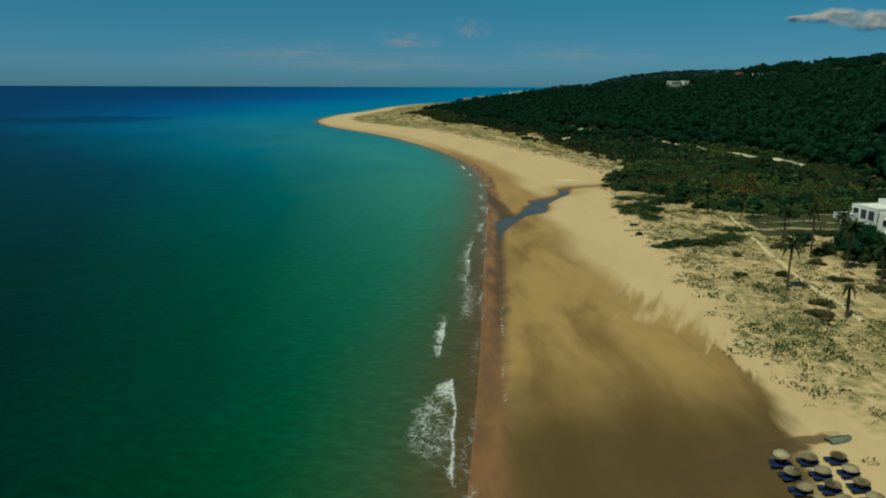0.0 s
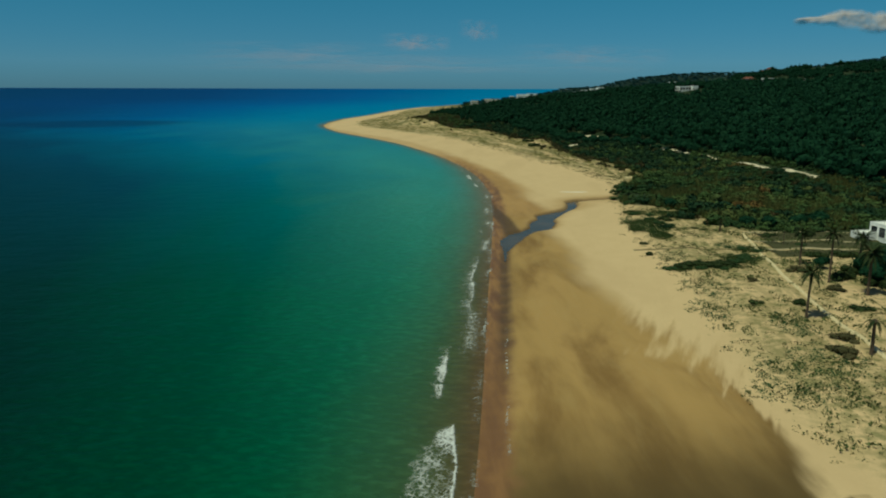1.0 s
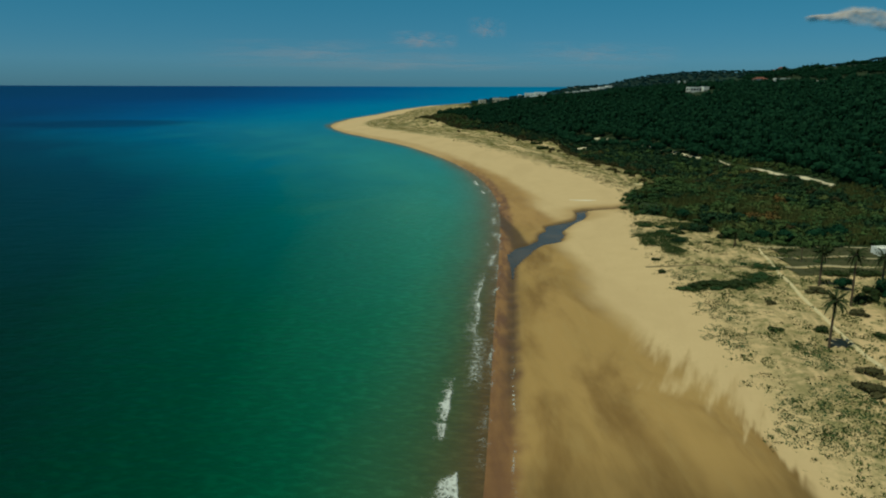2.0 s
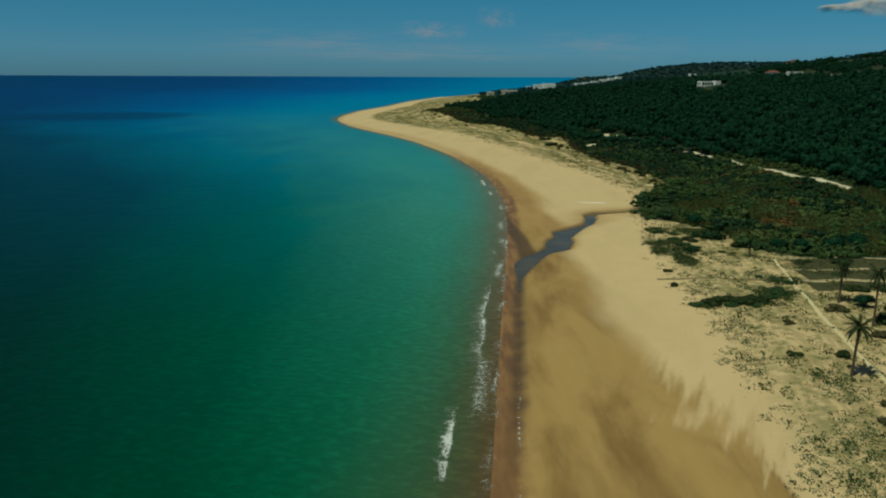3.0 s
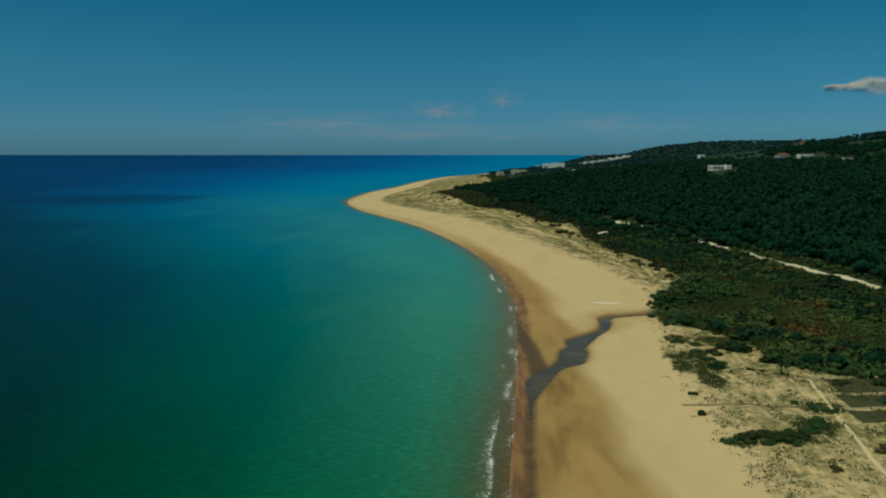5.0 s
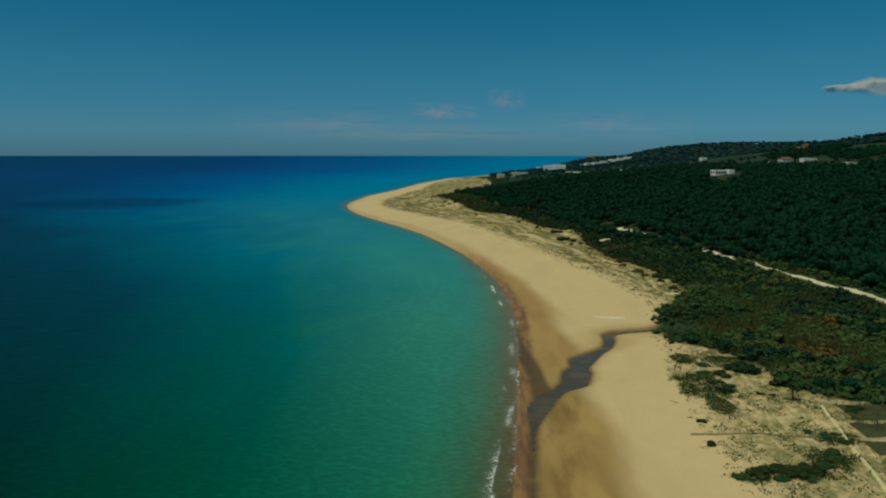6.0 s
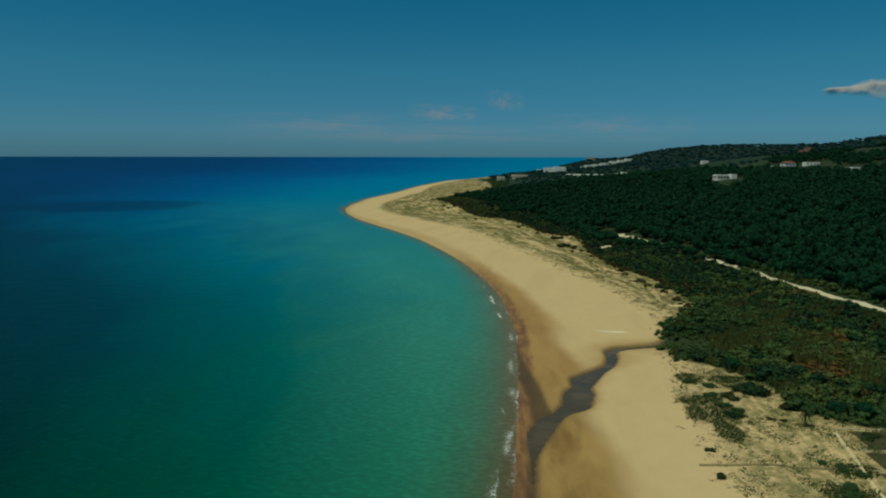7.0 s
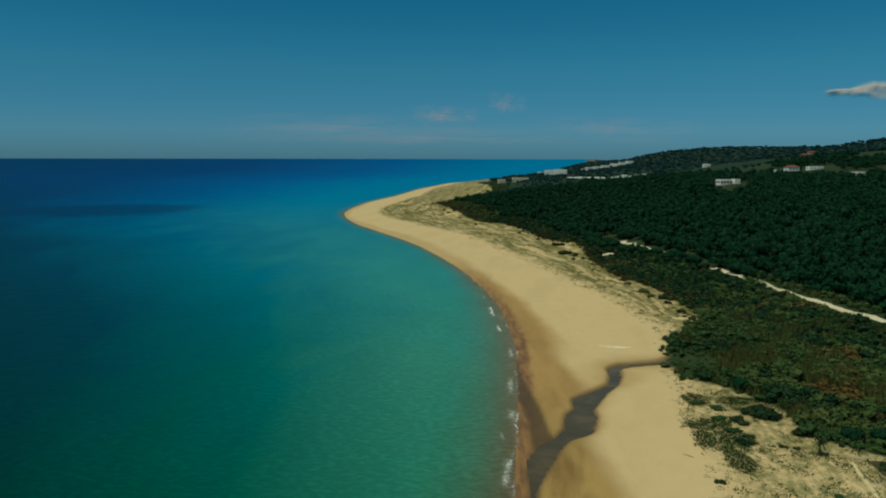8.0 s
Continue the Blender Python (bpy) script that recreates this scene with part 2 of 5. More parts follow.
def ground_material():
    m, nt, b = material("sand_and_soil", 0.9, 0.2)
    ds, dv, wet, wood, scr = (attr(nt, k) for k in ("shore", "veg", "wet", "wood", "scrub"))
    n_big, n_mid, n_fine = grain(nt, 0.035, 4), grain(nt, 0.22, 5), grain(nt, 2.5, 5)
    along = grain(nt, 1.0, 5, 0.6, place_vec(nt, 0.2, 0.035, 1, -0.09))
    streak = grain(nt, 1.0, 4, 0.6, place_vec(nt, 0.5, 0.1, 1, -0.09), 0.4)
    dry = mix(nt, n_mid, (0.60, 0.424, 0.228), (0.70, 0.514, 0.284))
    dry = mix(nt, between(nt, n_fine, 0.35, 0.75), dry, (0.625, 0.450, 0.246))
    bands = grain(nt, 1.0, 4, 0.6, lay_vec(nt, 14, 45, -0.1), 0.4)
    dry = mix(nt, math_(nt, "MULTIPLY", between(nt, bands, 0.45, 0.68), 0.5), dry, mix(nt, n_fine, (0.53, 0.366, 0.193), (0.60, 0.432, 0.235)))
    scuff = grain(nt, 1.0, 5, 0.7, lay_vec(nt, 0.9, 5, -0.35), 0.5)
    dry = mix(nt, math_(nt, "MULTIPLY", between(nt, scuff, 0.56, 0.72), 0.3), dry, (0.52, 0.36, 0.188))
    pool = grain(nt, 1.0, 4, 0.55, place_vec(nt, 0.10, 0.032, 1, -0.12), 0.35)
    damp = mix(nt, between(nt, pool, 0.34, 0.62), (0.235, 0.135, 0.044), (0.43, 0.268, 0.098))
    damp = mix(nt, math_(nt, "MULTIPLY", between(nt, along, 0.4, 0.65), 0.5), damp, (0.38, 0.24, 0.085))
    damp = mix(nt, math_(nt, "MULTIPLY", between(nt, streak, 0.48, 0.7), 0.16), damp, (0.45, 0.32, 0.14))
    sep = nt.nodes.new("ShaderNodeSeparateXYZ")
    nt.links.new(place_vec(nt), sep.inputs[0])
    away = sep.outputs[1]
    edge = math_(nt, "ADD", wet, math_(nt, "MULTIPLY", math_(nt, "SUBTRACT", n_big, 0.5), 6))
    edge = math_(nt, "ADD", edge, math_(nt, "MULTIPLY", math_(nt, "SUBTRACT", pool, 0.5), 9))
    edge = math_(nt, "ADD", edge, math_(nt, "MULTIPLY", math_(nt, "SUBTRACT", streak, 0.5), 1.6))
    finger = grain(nt, 1.0, 3, 0.5, lay_vec(nt, 1.5, 13, -0.42), 0.2)
    blown = math_(nt, "MULTIPLY", between(nt, away, 62, 74), math_(nt, "SUBTRACT", 1, between(nt, away, 104, 120)))
    edge = math_(nt, "ADD", edge, math_(nt, "MULTIPLY", math_(nt, "MULTIPLY", math_(nt, "SUBTRACT", finger, 0.5), 15), blown))
    upshore = between(nt, away, 190, 225)
    is_damp = mix(nt, between(nt, away, 70, 95), between(nt, edge, -1.7, 1.4), between(nt, edge, -4.2, 3.6))
    is_damp = math_(nt, "MULTIPLY", is_damp, math_(nt, "SUBTRACT", 1, math_(nt, "MULTIPLY", between(nt, away, 360, 480), 0.55)))
    # a soaked hollow in front of the umbrellas, its brown darkened further to paint in lens vignette
    soak_vignette = math_(nt, "ADD", math_(nt, "SUBTRACT", away, math_(nt, "MULTIPLY", sep.outputs[0], 0.12)), math_(nt, "MULTIPLY", math_(nt, "SUBTRACT", n_big, 0.5), 26))
    soak_vignette = math_(nt, "ADD", soak_vignette, math_(nt, "MULTIPLY", math_(nt, "SUBTRACT", along, 0.5), 9))
    damp = mix(nt, math_(nt, "MULTIPLY", math_(nt, "SUBTRACT", 1, between(nt, soak_vignette, 48, 74)), 0.88), damp, (0.082, 0.054, 0.019))
    damp = mix(nt, math_(nt, "MULTIPLY", upshore, 0.55), damp, mix(nt, streak, (0.37, 0.205, 0.078), (0.50, 0.300, 0.125)))
    col = mix(nt, is_damp, dry, damp)
    col = mix(nt, math_(nt, "MULTIPLY", attr(nt, "moist"), 0.7), col, mix(nt, n_mid, (0.37, 0.228, 0.088), (0.48, 0.305, 0.13)))
    seep = math_(nt, "ADD", attr(nt, "seep"), math_(nt, "MULTIPLY", math_(nt, "SUBTRACT", n_mid, 0.5), 0.3))
    col = mix(nt, math_(nt, "MULTIPLY", between(nt, seep, 0.32, 0.6), 0.85), col, mix(nt, n_fine, (0.085, 0.057, 0.024), (0.125, 0.084, 0.036)))
    swash = math_(nt, "ADD", ds, math_(nt, "MULTIPLY", math_(nt, "SUBTRACT", n_mid, 0.5), 4))
    is_swash = math_(nt, "MULTIPLY", math_(nt, "SUBTRACT", 1, between(nt, swash, 2.6, 5.2)), math_(nt, "SUBTRACT", 1, math_(nt, "MULTIPLY", between(nt, away, 260, 460), 0.95)))
    soaked = mix(nt, between(nt, streak, 0.35, 0.65), (0.165, 0.084, 0.046), (0.31, 0.165, 0.066))
    soaked = mix(nt, math_(nt, "MULTIPLY", math_(nt, "SUBTRACT", 1, between(nt, away, 75, 125)), 0.65), soaked, mix(nt, n_mid, (0.12, 0.058, 0.032), (0.30, 0.155, 0.062)))
    col = mix(nt, is_swash, col, soaked)
    col = mix(nt, math_(nt, "MULTIPLY", attr(nt, "runnel"), 0.9), col, mix(nt, n_mid, (0.072, 0.046, 0.027), (0.115, 0.072, 0.040)))
    # dune soil and dry grass among the sand
    tuft = grain(nt, 0.55, 6, 0.65)
    lie = nt.nodes.new("ShaderNodeCombineXYZ")
    nt.links.new(math_(nt, "MULTIPLY", dv, 0.30), lie.inputs[0])
    nt.links.new(math_(nt, "MULTIPLY", away, 0.055), lie.inputs[1])
    # weeds and dry grass in streaks that follow the dunes
    blotch = grain(nt, 1.0, 6, 0.7, lie.outputs[0], 0.7)
    cover = math_(nt, "MULTIPLY", between(nt, dv, 0, 9), between(nt, math_(nt, "ADD", tuft, math_(nt, "MULTIPLY", n_big, 0.5)), 0.66, 0.90))
    col = mix(nt, math_(nt, "MULTIPLY", cover, 0.85), col, mix(nt, n_fine, (0.14, 0.145, 0.055), (0.27, 0.245, 0.105)))
    col = mix(nt, math_(nt, "MULTIPLY", math_(nt, "MULTIPLY", between(nt, blotch, 0.45, 0.55), between(nt, dv, 1, 12)), math_(nt, "ADD", 0.4, math_(nt, "MULTIPLY", between(nt, away, 220, 320), 0.56))), col, mix(nt, n_mid, (0.088, 0.092, 0.024), (0.18, 0.16, 0.05)))
    flow = nt.nodes.new("ShaderNodeCombineXYZ")
    nt.links.new(math_(nt, "MULTIPLY", dv, 0.085), flow.inputs[0])
    nt.links.new(math_(nt, "MULTIPLY", away, 0.016), flow.inputs[1])
    drifts = grain(nt, 1.0, 4, 0.6, flow.outputs[0], 0.8)
    turf = math_(nt, "MULTIPLY", math_(nt, "MULTIPLY", between(nt, drifts, 0.5, 0.6), between(nt, dv, 5, 16)), between(nt, away, 230, 340))
    col = mix(nt, math_(nt, "MULTIPLY", turf, 0.72), col, mix(nt, n_fine, (0.10, 0.10, 0.03), (0.19, 0.165, 0.055)))
    open_sand = math_(nt, "MULTIPLY", math_(nt, "MULTIPLY", math_(nt, "SUBTRACT", 1, between(nt, drifts, 0.36, 0.43)), between(nt, dv, 8, 20)), between(nt, away, 260, 360))
    col = mix(nt, math_(nt, "MULTIPLY", open_sand, 0.8), col, dry)
    soil = mix(nt, n_mid, (0.019, 0.036, 0.014), (0.038, 0.056, 0.021))
    soil = mix(nt, between(nt, wood, 0, 60), soil, mix(nt, n_mid, (0.016, 0.03, 0.013), (0.035, 0.052, 0.024)))
    soil = mix(nt, math_(nt, "MULTIPLY", math_(nt, "MULTIPLY", between(nt, n_big, 0.52, 0.66), math_(nt, "SUBTRACT", 1, between(nt, away, 1500, 1800))), between(nt, wood, 120, 300)), soil, (0.034, 0.060, 0.027))
    open_land = math_(nt, "MULTIPLY", between(nt, away, 860, 1000), math_(nt, "SUBTRACT", 1, between(nt, away, 1600, 2000)))
    tilled = mix(nt, between(nt, grain(nt, 0.012, 3, 0.5), 0.52, 0.66), (0.018, 0.038, 0.020), mix(nt, n_mid, (0.046, 0.064, 0.036), (0.030, 0.056, 0.030)))
    open_land = math_(nt, "MULTIPLY", open_land, math_(nt, "SUBTRACT", 1, between(nt, wood, 300, 480)))
    soil = mix(nt, open_land, soil, tilled)
    soil = mix(nt, math_(nt, "MULTIPLY", between(nt, away, 1100, 1500), math_(nt, "SUBTRACT", 1, open_land)), soil, mix(nt, n_mid, (0.008, 0.022, 0.015), (0.016, 0.034, 0.022)))
    rim = math_(nt, "ADD", scr, math_(nt, "MULTIPLY", math_(nt, "SUBTRACT", n_mid, 0.5), 8))
    col = mix(nt, between(nt, rim, -1.0, 3.0), col, soil)
    nt.links.new(col, b.inputs["Base Color"])
    r = math_(nt, "SUBTRACT", 0.92, math_(nt, "MULTIPLY", is_damp, 0.2))
    r = math_(nt, "SUBTRACT", r, math_(nt, "MULTIPLY", is_swash, 0.15))
    nt.links.new(r, b.inputs["Roughness"])
    relief(nt, b, math_(nt, "ADD", n_fine, math_(nt, "MULTIPLY", tuft, 2)), 0.35, 0.08)
    return m


def sea_material():
    m, nt, b = material("sea_water", 0.42, 0.06)
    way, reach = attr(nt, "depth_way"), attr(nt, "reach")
    n_big = grain(nt, 0.006, 4, 0.55, place_vec(nt, 1, 0.6, 1))
    n_mid = grain(nt, 0.05, 4, 0.6, place_vec(nt, 1, 0.45, 1, 0.5))
    n_drift = grain(nt, 0.022, 4, 0.6, place_vec(nt, 1, 0.4, 1, -0.35), 0.6)
    shift = math_(nt, "ADD", math_(nt, "MULTIPLY", math_(nt, "SUBTRACT", n_big, 0.5), 0.05), math_(nt, "MULTIPLY", math_(nt, "SUBTRACT", n_mid, 0.5), 0.03))
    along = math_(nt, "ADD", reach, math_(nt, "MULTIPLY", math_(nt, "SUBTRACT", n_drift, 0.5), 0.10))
    # four sea tones outwards from the sandy shallows, darkened by deeper water and by lens vignette painted in; each
    # goes from murky green by the stream to blue up the coast
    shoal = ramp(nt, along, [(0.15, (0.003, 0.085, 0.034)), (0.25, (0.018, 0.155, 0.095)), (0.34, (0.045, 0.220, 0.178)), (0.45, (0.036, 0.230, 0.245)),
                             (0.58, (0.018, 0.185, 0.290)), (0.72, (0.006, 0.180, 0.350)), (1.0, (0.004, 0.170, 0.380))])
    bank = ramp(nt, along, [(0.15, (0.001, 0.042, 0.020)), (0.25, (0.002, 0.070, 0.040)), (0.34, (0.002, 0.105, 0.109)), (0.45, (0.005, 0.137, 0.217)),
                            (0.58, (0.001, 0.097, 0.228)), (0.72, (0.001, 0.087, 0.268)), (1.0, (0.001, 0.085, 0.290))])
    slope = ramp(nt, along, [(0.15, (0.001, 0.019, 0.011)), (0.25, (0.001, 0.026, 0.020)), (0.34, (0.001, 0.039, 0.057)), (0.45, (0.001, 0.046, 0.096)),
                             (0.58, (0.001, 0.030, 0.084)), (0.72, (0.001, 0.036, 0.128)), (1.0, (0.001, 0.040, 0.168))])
    vignetted_offing = ramp(nt, along, [(0.15, (0.001, 0.012, 0.008)), (0.25, (0.001, 0.015, 0.016)), (0.34, (0.001, 0.019, 0.030)), (0.45, (0.001, 0.018, 0.034)),
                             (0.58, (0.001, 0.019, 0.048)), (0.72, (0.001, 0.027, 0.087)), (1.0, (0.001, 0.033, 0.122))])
    # grows with bearing off the shore; lens vignette is put into the colour by it
    darker = math_(nt, "ADD", attr(nt, "darker"), math_(nt, "MULTIPLY", math_(nt, "SUBTRACT", n_drift, 0.5), 0.16))

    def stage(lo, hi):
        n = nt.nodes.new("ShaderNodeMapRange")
        nt.links.new(darker, n.inputs[0])
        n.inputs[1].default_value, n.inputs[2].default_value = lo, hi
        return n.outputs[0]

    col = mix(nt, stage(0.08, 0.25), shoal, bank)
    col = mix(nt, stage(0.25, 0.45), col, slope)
    col = mix(nt, stage(0.45, 0.7), col, vignetted_offing)
    # stirred-up sand at the shore
    stir = math_(nt, "ADD", way, math_(nt, "ADD", shift, math_(nt, "MULTIPLY", between(nt, reach, 0.36, 0.5), 0.045)))
    cloudy = mix(nt, between(nt, reach, 0.22, 0.36), (0.060, 0.086, 0.040), (0.11, 0.145, 0.105))
    col = mix(nt, math_(nt, "MULTIPLY", math_(nt, "SUBTRACT", 1, between(nt, stir, 0.09, 0.21)), 0.8), col, cloudy)
    brown = mix(nt, between(nt, reach, 0.22, 0.36), (0.105, 0.072, 0.036), (0.15, 0.13, 0.088))
    col = mix(nt, math_(nt, "SUBTRACT", 1, between(nt, stir, 0.03, 0.145)), col, brown)
    # a dark blue oval with frayed edges far out
    blotch = math_(nt, "MULTIPLY", between(nt, math_(nt, "ADD", attr(nt, "blotch"), math_(nt, "MULTIPLY", math_(nt, "SUBTRACT", n_mid, 0.5), 0.8)), 0.2, 0.9), 0.6)
    col = mix(nt, blotch, col, (0.001, 0.020, 0.075))
    b.inputs["IOR"].default_value = 1.33
    chop = grain(nt, 0.9, 4, 0.6, place_vec(nt, 0.55, 1.0, 1, 0.7))
    # the chop also brightens the base colour, painting glints onto the ripples
    ripple_glint = nt.nodes.new("ShaderNodeHueSaturation")
    nt.links.new(col, ripple_glint.inputs["Color"])
    nt.links.new(math_(nt, "ADD", 0.95, math_(nt, "MULTIPLY", between(nt, math_(nt, "ADD", chop, math_(nt, "MULTIPLY", n_mid, 0.3)), 0.56, 0.84), 0.3)), ripple_glint.inputs["Value"])
    nt.links.new(ripple_glint.outputs[0], b.inputs["Base Color"])
    swell = grain(nt, 0.18, 3, 0.55, place_vec(nt, 0.5, 1.0, 1, 0.5))
    relief(nt, b, math_(nt, "ADD", chop, math_(nt, "MULTIPLY", swell, 3)), 0.55, 0.4)
    return m


def leaf_material(name, dark, light, warm=None, rough=0.65):
    m, nt, b = material(name, rough, 0.03)
    g = nt.nodes.new("ShaderNodeNewGeometry")
    col = mix(nt, g.outputs["Random Per Island"], dark, light)
    if warm:
        col = mix(nt, between(nt, attr(nt, "tint"), 0.72, 0.95), col, warm)
    col = mix(nt, math_(nt, "MULTIPLY", grain(nt, 0.7, 3), 0.45), col, dark)
    nt.links.new(col, b.inputs["Base Color"])
    return m


def shrub_material():
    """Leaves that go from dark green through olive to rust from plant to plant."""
    m, nt, b = material("shrub_leaves", 0.7, 0.03)
    g = nt.nodes.new("ShaderNodeNewGeometry")
    hue = ramp(nt, attr(nt, "tint"), [(0.0, (0.017, 0.043, 0.018)), (0.3, (0.034, 0.068, 0.024)), (0.55, (0.060, 0.098, 0.031)), (0.8, (0.074, 0.094, 0.031)), (1.0, (0.125, 0.072, 0.024))])
    col = mix(nt, math_(nt, "MULTIPLY", g.outputs["Random Per Island"], 0.4), hue, (0.042, 0.066, 0.030))
    nt.links.new(col, b.inputs["Base Color"])
    return m


def plain_material(name, a, c, scale=3.0, rough=0.8, spec=0.3, bumps=0.2, local=True):
    m, nt, b = material(name, rough, spec)
    v = place_vec(nt, local=local)
    n1, n2 = grain(nt, scale, 5, 0.6, v), grain(nt, scale * 0.17, 3, 0.5, v)
    col = mix(nt, n1, a, c)
    col = mix(nt, math_(nt, "MULTIPLY", between(nt, n2, 0.45, 0.75), 0.35), col, tuple(0.7 * q for q in a))
    nt.links.new(col, b.inputs["Base Color"])
    relief(nt, b, n1, bumps, 0.02)
    return m


def foam_material():
    m, nt, b = material("foam", 0.6, 0.3)
    soft = grain(nt, 0.9, 5, 0.65, None, 0.6)
    warp = nt.nodes.new("ShaderNodeVectorMath")
    warp.operation = "ADD"
    nt.links.new(place_vec(nt, 1, 0.6, 0), warp.inputs[0])
    stir = nt.nodes.new("ShaderNodeTexNoise")
    stir.inputs["Scale"].default_value, stir.inputs["Detail"].default_value = 1.6, 5
    nt.links.new(place_vec(nt), stir.inputs["Vector"])
    nt.links.new(stir.outputs["Color"], warp.inputs[1])
    cells = nt.nodes.new("ShaderNodeTexVoronoi")
    cells.feature = "DISTANCE_TO_EDGE"
    cells.inputs["Scale"].default_value = 1.9
    nt.links.new(warp.outputs[0], cells.inputs["Vector"])
    lace = math_(nt, "SUBTRACT", 1.0, between(nt, cells.outputs["Distance"], 0.02, 0.26))
    b.inputs["Base Color"].default_value = (0.70, 0.72, 0.70, 1)
    f = math_(nt, "ADD", attr(nt, "foam"), math_(nt, "MULTIPLY", math_(nt, "SUBTRACT", lace, 0.55), 0.42))
    f = math_(nt, "ADD", f, math_(nt, "MULTIPLY", math_(nt, "SUBTRACT", soft, 0.5), 1.2))
    nt.links.new(math_(nt, "MULTIPLY", between(nt, f, 0.12, 1.0), 0.9), b.inputs["Alpha"])
    return m


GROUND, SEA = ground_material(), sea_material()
PINE = leaf_material("pine_leaves", (0.006, 0.027, 0.0135), (0.012, 0.043, 0.021))
# green leaves with blue mixed into their colour for the haze of distance
HAZED_LEAF = leaf_material("hazed_leaves", (0.012, 0.039, 0.040), (0.022, 0.056, 0.056))
SHRUB = shrub_material()
GREEN = leaf_material("green_plants", (0.030, 0.075, 0.032), (0.08, 0.165, 0.075))
GRASS = leaf_material("dune_grass", (0.055, 0.080, 0.030), (0.15, 0.17, 0.065))
DRY_GRASS = leaf_material("dry_grass", (0.15, 0.14, 0.032), (0.30, 0.25, 0.08))
BROWN = leaf_material("brown_shrub_leaves", (0.028, 0.034, 0.014), (0.075, 0.060, 0.026))
THICKET = leaf_material("thicket_leaves", (0.010, 0.030, 0.016), (0.026, 0.052, 0.024), (0.06, 0.042, 0.018))
PALM_LEAF = leaf_material("palm_leaves", (0.02, 0.035, 0.014), (0.06, 0.075, 0.03))
BARK = plain_material("bark", (0.07, 0.05, 0.035), (0.13, 0.095, 0.065), 9, 0.9)
WHITE = plain_material("white_render", (0.80, 0.79, 0.76), (0.87, 0.86, 0.83), 1.2, 0.85)
ROOF_RED = plain_material("clay_roof", (0.15, 0.055, 0.042), (0.23, 0.09, 0.065), 4, 0.85)
GLASS_DARK = plain_material("dark_glazing", (0.012, 0.016, 0.02), (0.03, 0.035, 0.04), 2, 0.12, 0.6, 0.0)
SANDY = plain_material("trodden_sand", (0.62, 0.50, 0.29), (0.72, 0.60, 0.37), 1.5, 0.95, 0.2, 0.3, False)
TRACK = plain_material("pale_track", (0.58, 0.49, 0.34), (0.70, 0.61, 0.45), 1.5, 0.95, 0.2, 0.3, False)

# ---- ground ----
def spaced(pieces):
    return np.concatenate([np.arange(a, b, s) for a, b, s in pieces])


def runnel(x, y):
    """How soaked the sand is beside the stream and in the runnel that goes on behind the bar."""
    d, i = near_line(x, y, STREAM_M)
    out = np.exp(-(np.maximum(d - STREAM_M[i, 2], 0) / (1.1 - 0.3 * sstep(150, 175, y))) ** 2) * sstep(62 * K, 84 * K, y)
    d, i = near_line(x, y, MOUTH_M)
    return np.maximum(out, np.exp(-(np.maximum(d - MOUTH_M[i, 2], 0) / 0.9) ** 2))


def moisture(x, y):
    """Damp sand that follows the stream, widest at its elbow."""
    d, i = near_line(x, y, STREAM_M)
    reach = 2.2 + 3.4 * sstep(178 * K, 188 * K, y)
    return np.exp(-(np.maximum(d - STREAM_M[i, 2] + 0.9 * waves(x, y, 6, 92), 0) / reach) ** 2) * sstep(150 * K, 160 * K, y) * sstep(215 * K, 200 * K, y)


def build_ground():
    ys = spaced([(-600, 0, 30), (0, 20, 4), (20, 150, 1.3), (150, 260, 0.9), (260, 320, 1.6), (320, 480, 2.6), (480, 1000, 6), (1000, 2000, 16), (2000, 4901, 60)])
    d = spaced([(-130, -20, 10), (-20, -4, 2), (-4, 30, 0.75), (30, 110, 1.6), (110, 240, 5), (240, 800, 14), (800, 4201, 60)])
    y, dd = np.meshgrid(ys, d, indexing="ij")
    x = SHORE[0](y) + dd
    z = height(x, y)
    drift = 6 * np.exp(-((x - 29) / 7) ** 2 - ((y - 92 + 0.15 * (x - 30)) / 4.2) ** 2) * sstep(16, 28, x)      # a tongue of blown dry sand
    at = {"shore": off(SHORE, x, y), "veg": off(VEG, x, y), "wet": -off(WET, x, y) - drift, "wood": off(WOOD, x, y), "scrub": off(SCRUB, x, y),
          "runnel": runnel(x, y), "moist": moisture(x, y), "seep": np.exp(-(((y - 48.3 - 0.42 * (x - 27) + 0.013 * (x - 33) ** 2) / (0.95 + 0.14 * np.maximum(38 - x, 0))) ** 2)) * sstep(14, 28, x) * sstep(42, 39.5, x)}
    me = mesh_of("ground", np.stack([x, y, z], -1).reshape(-1, 3), quads=grid_quads(len(ys), len(d))[:, ::-1], attrs=at)
    me.materials.append(GROUND)
    return tagged(new("ground", me), "sandy beach, dunes and wooded hills sloping to the sea", "ground", kind="structure")


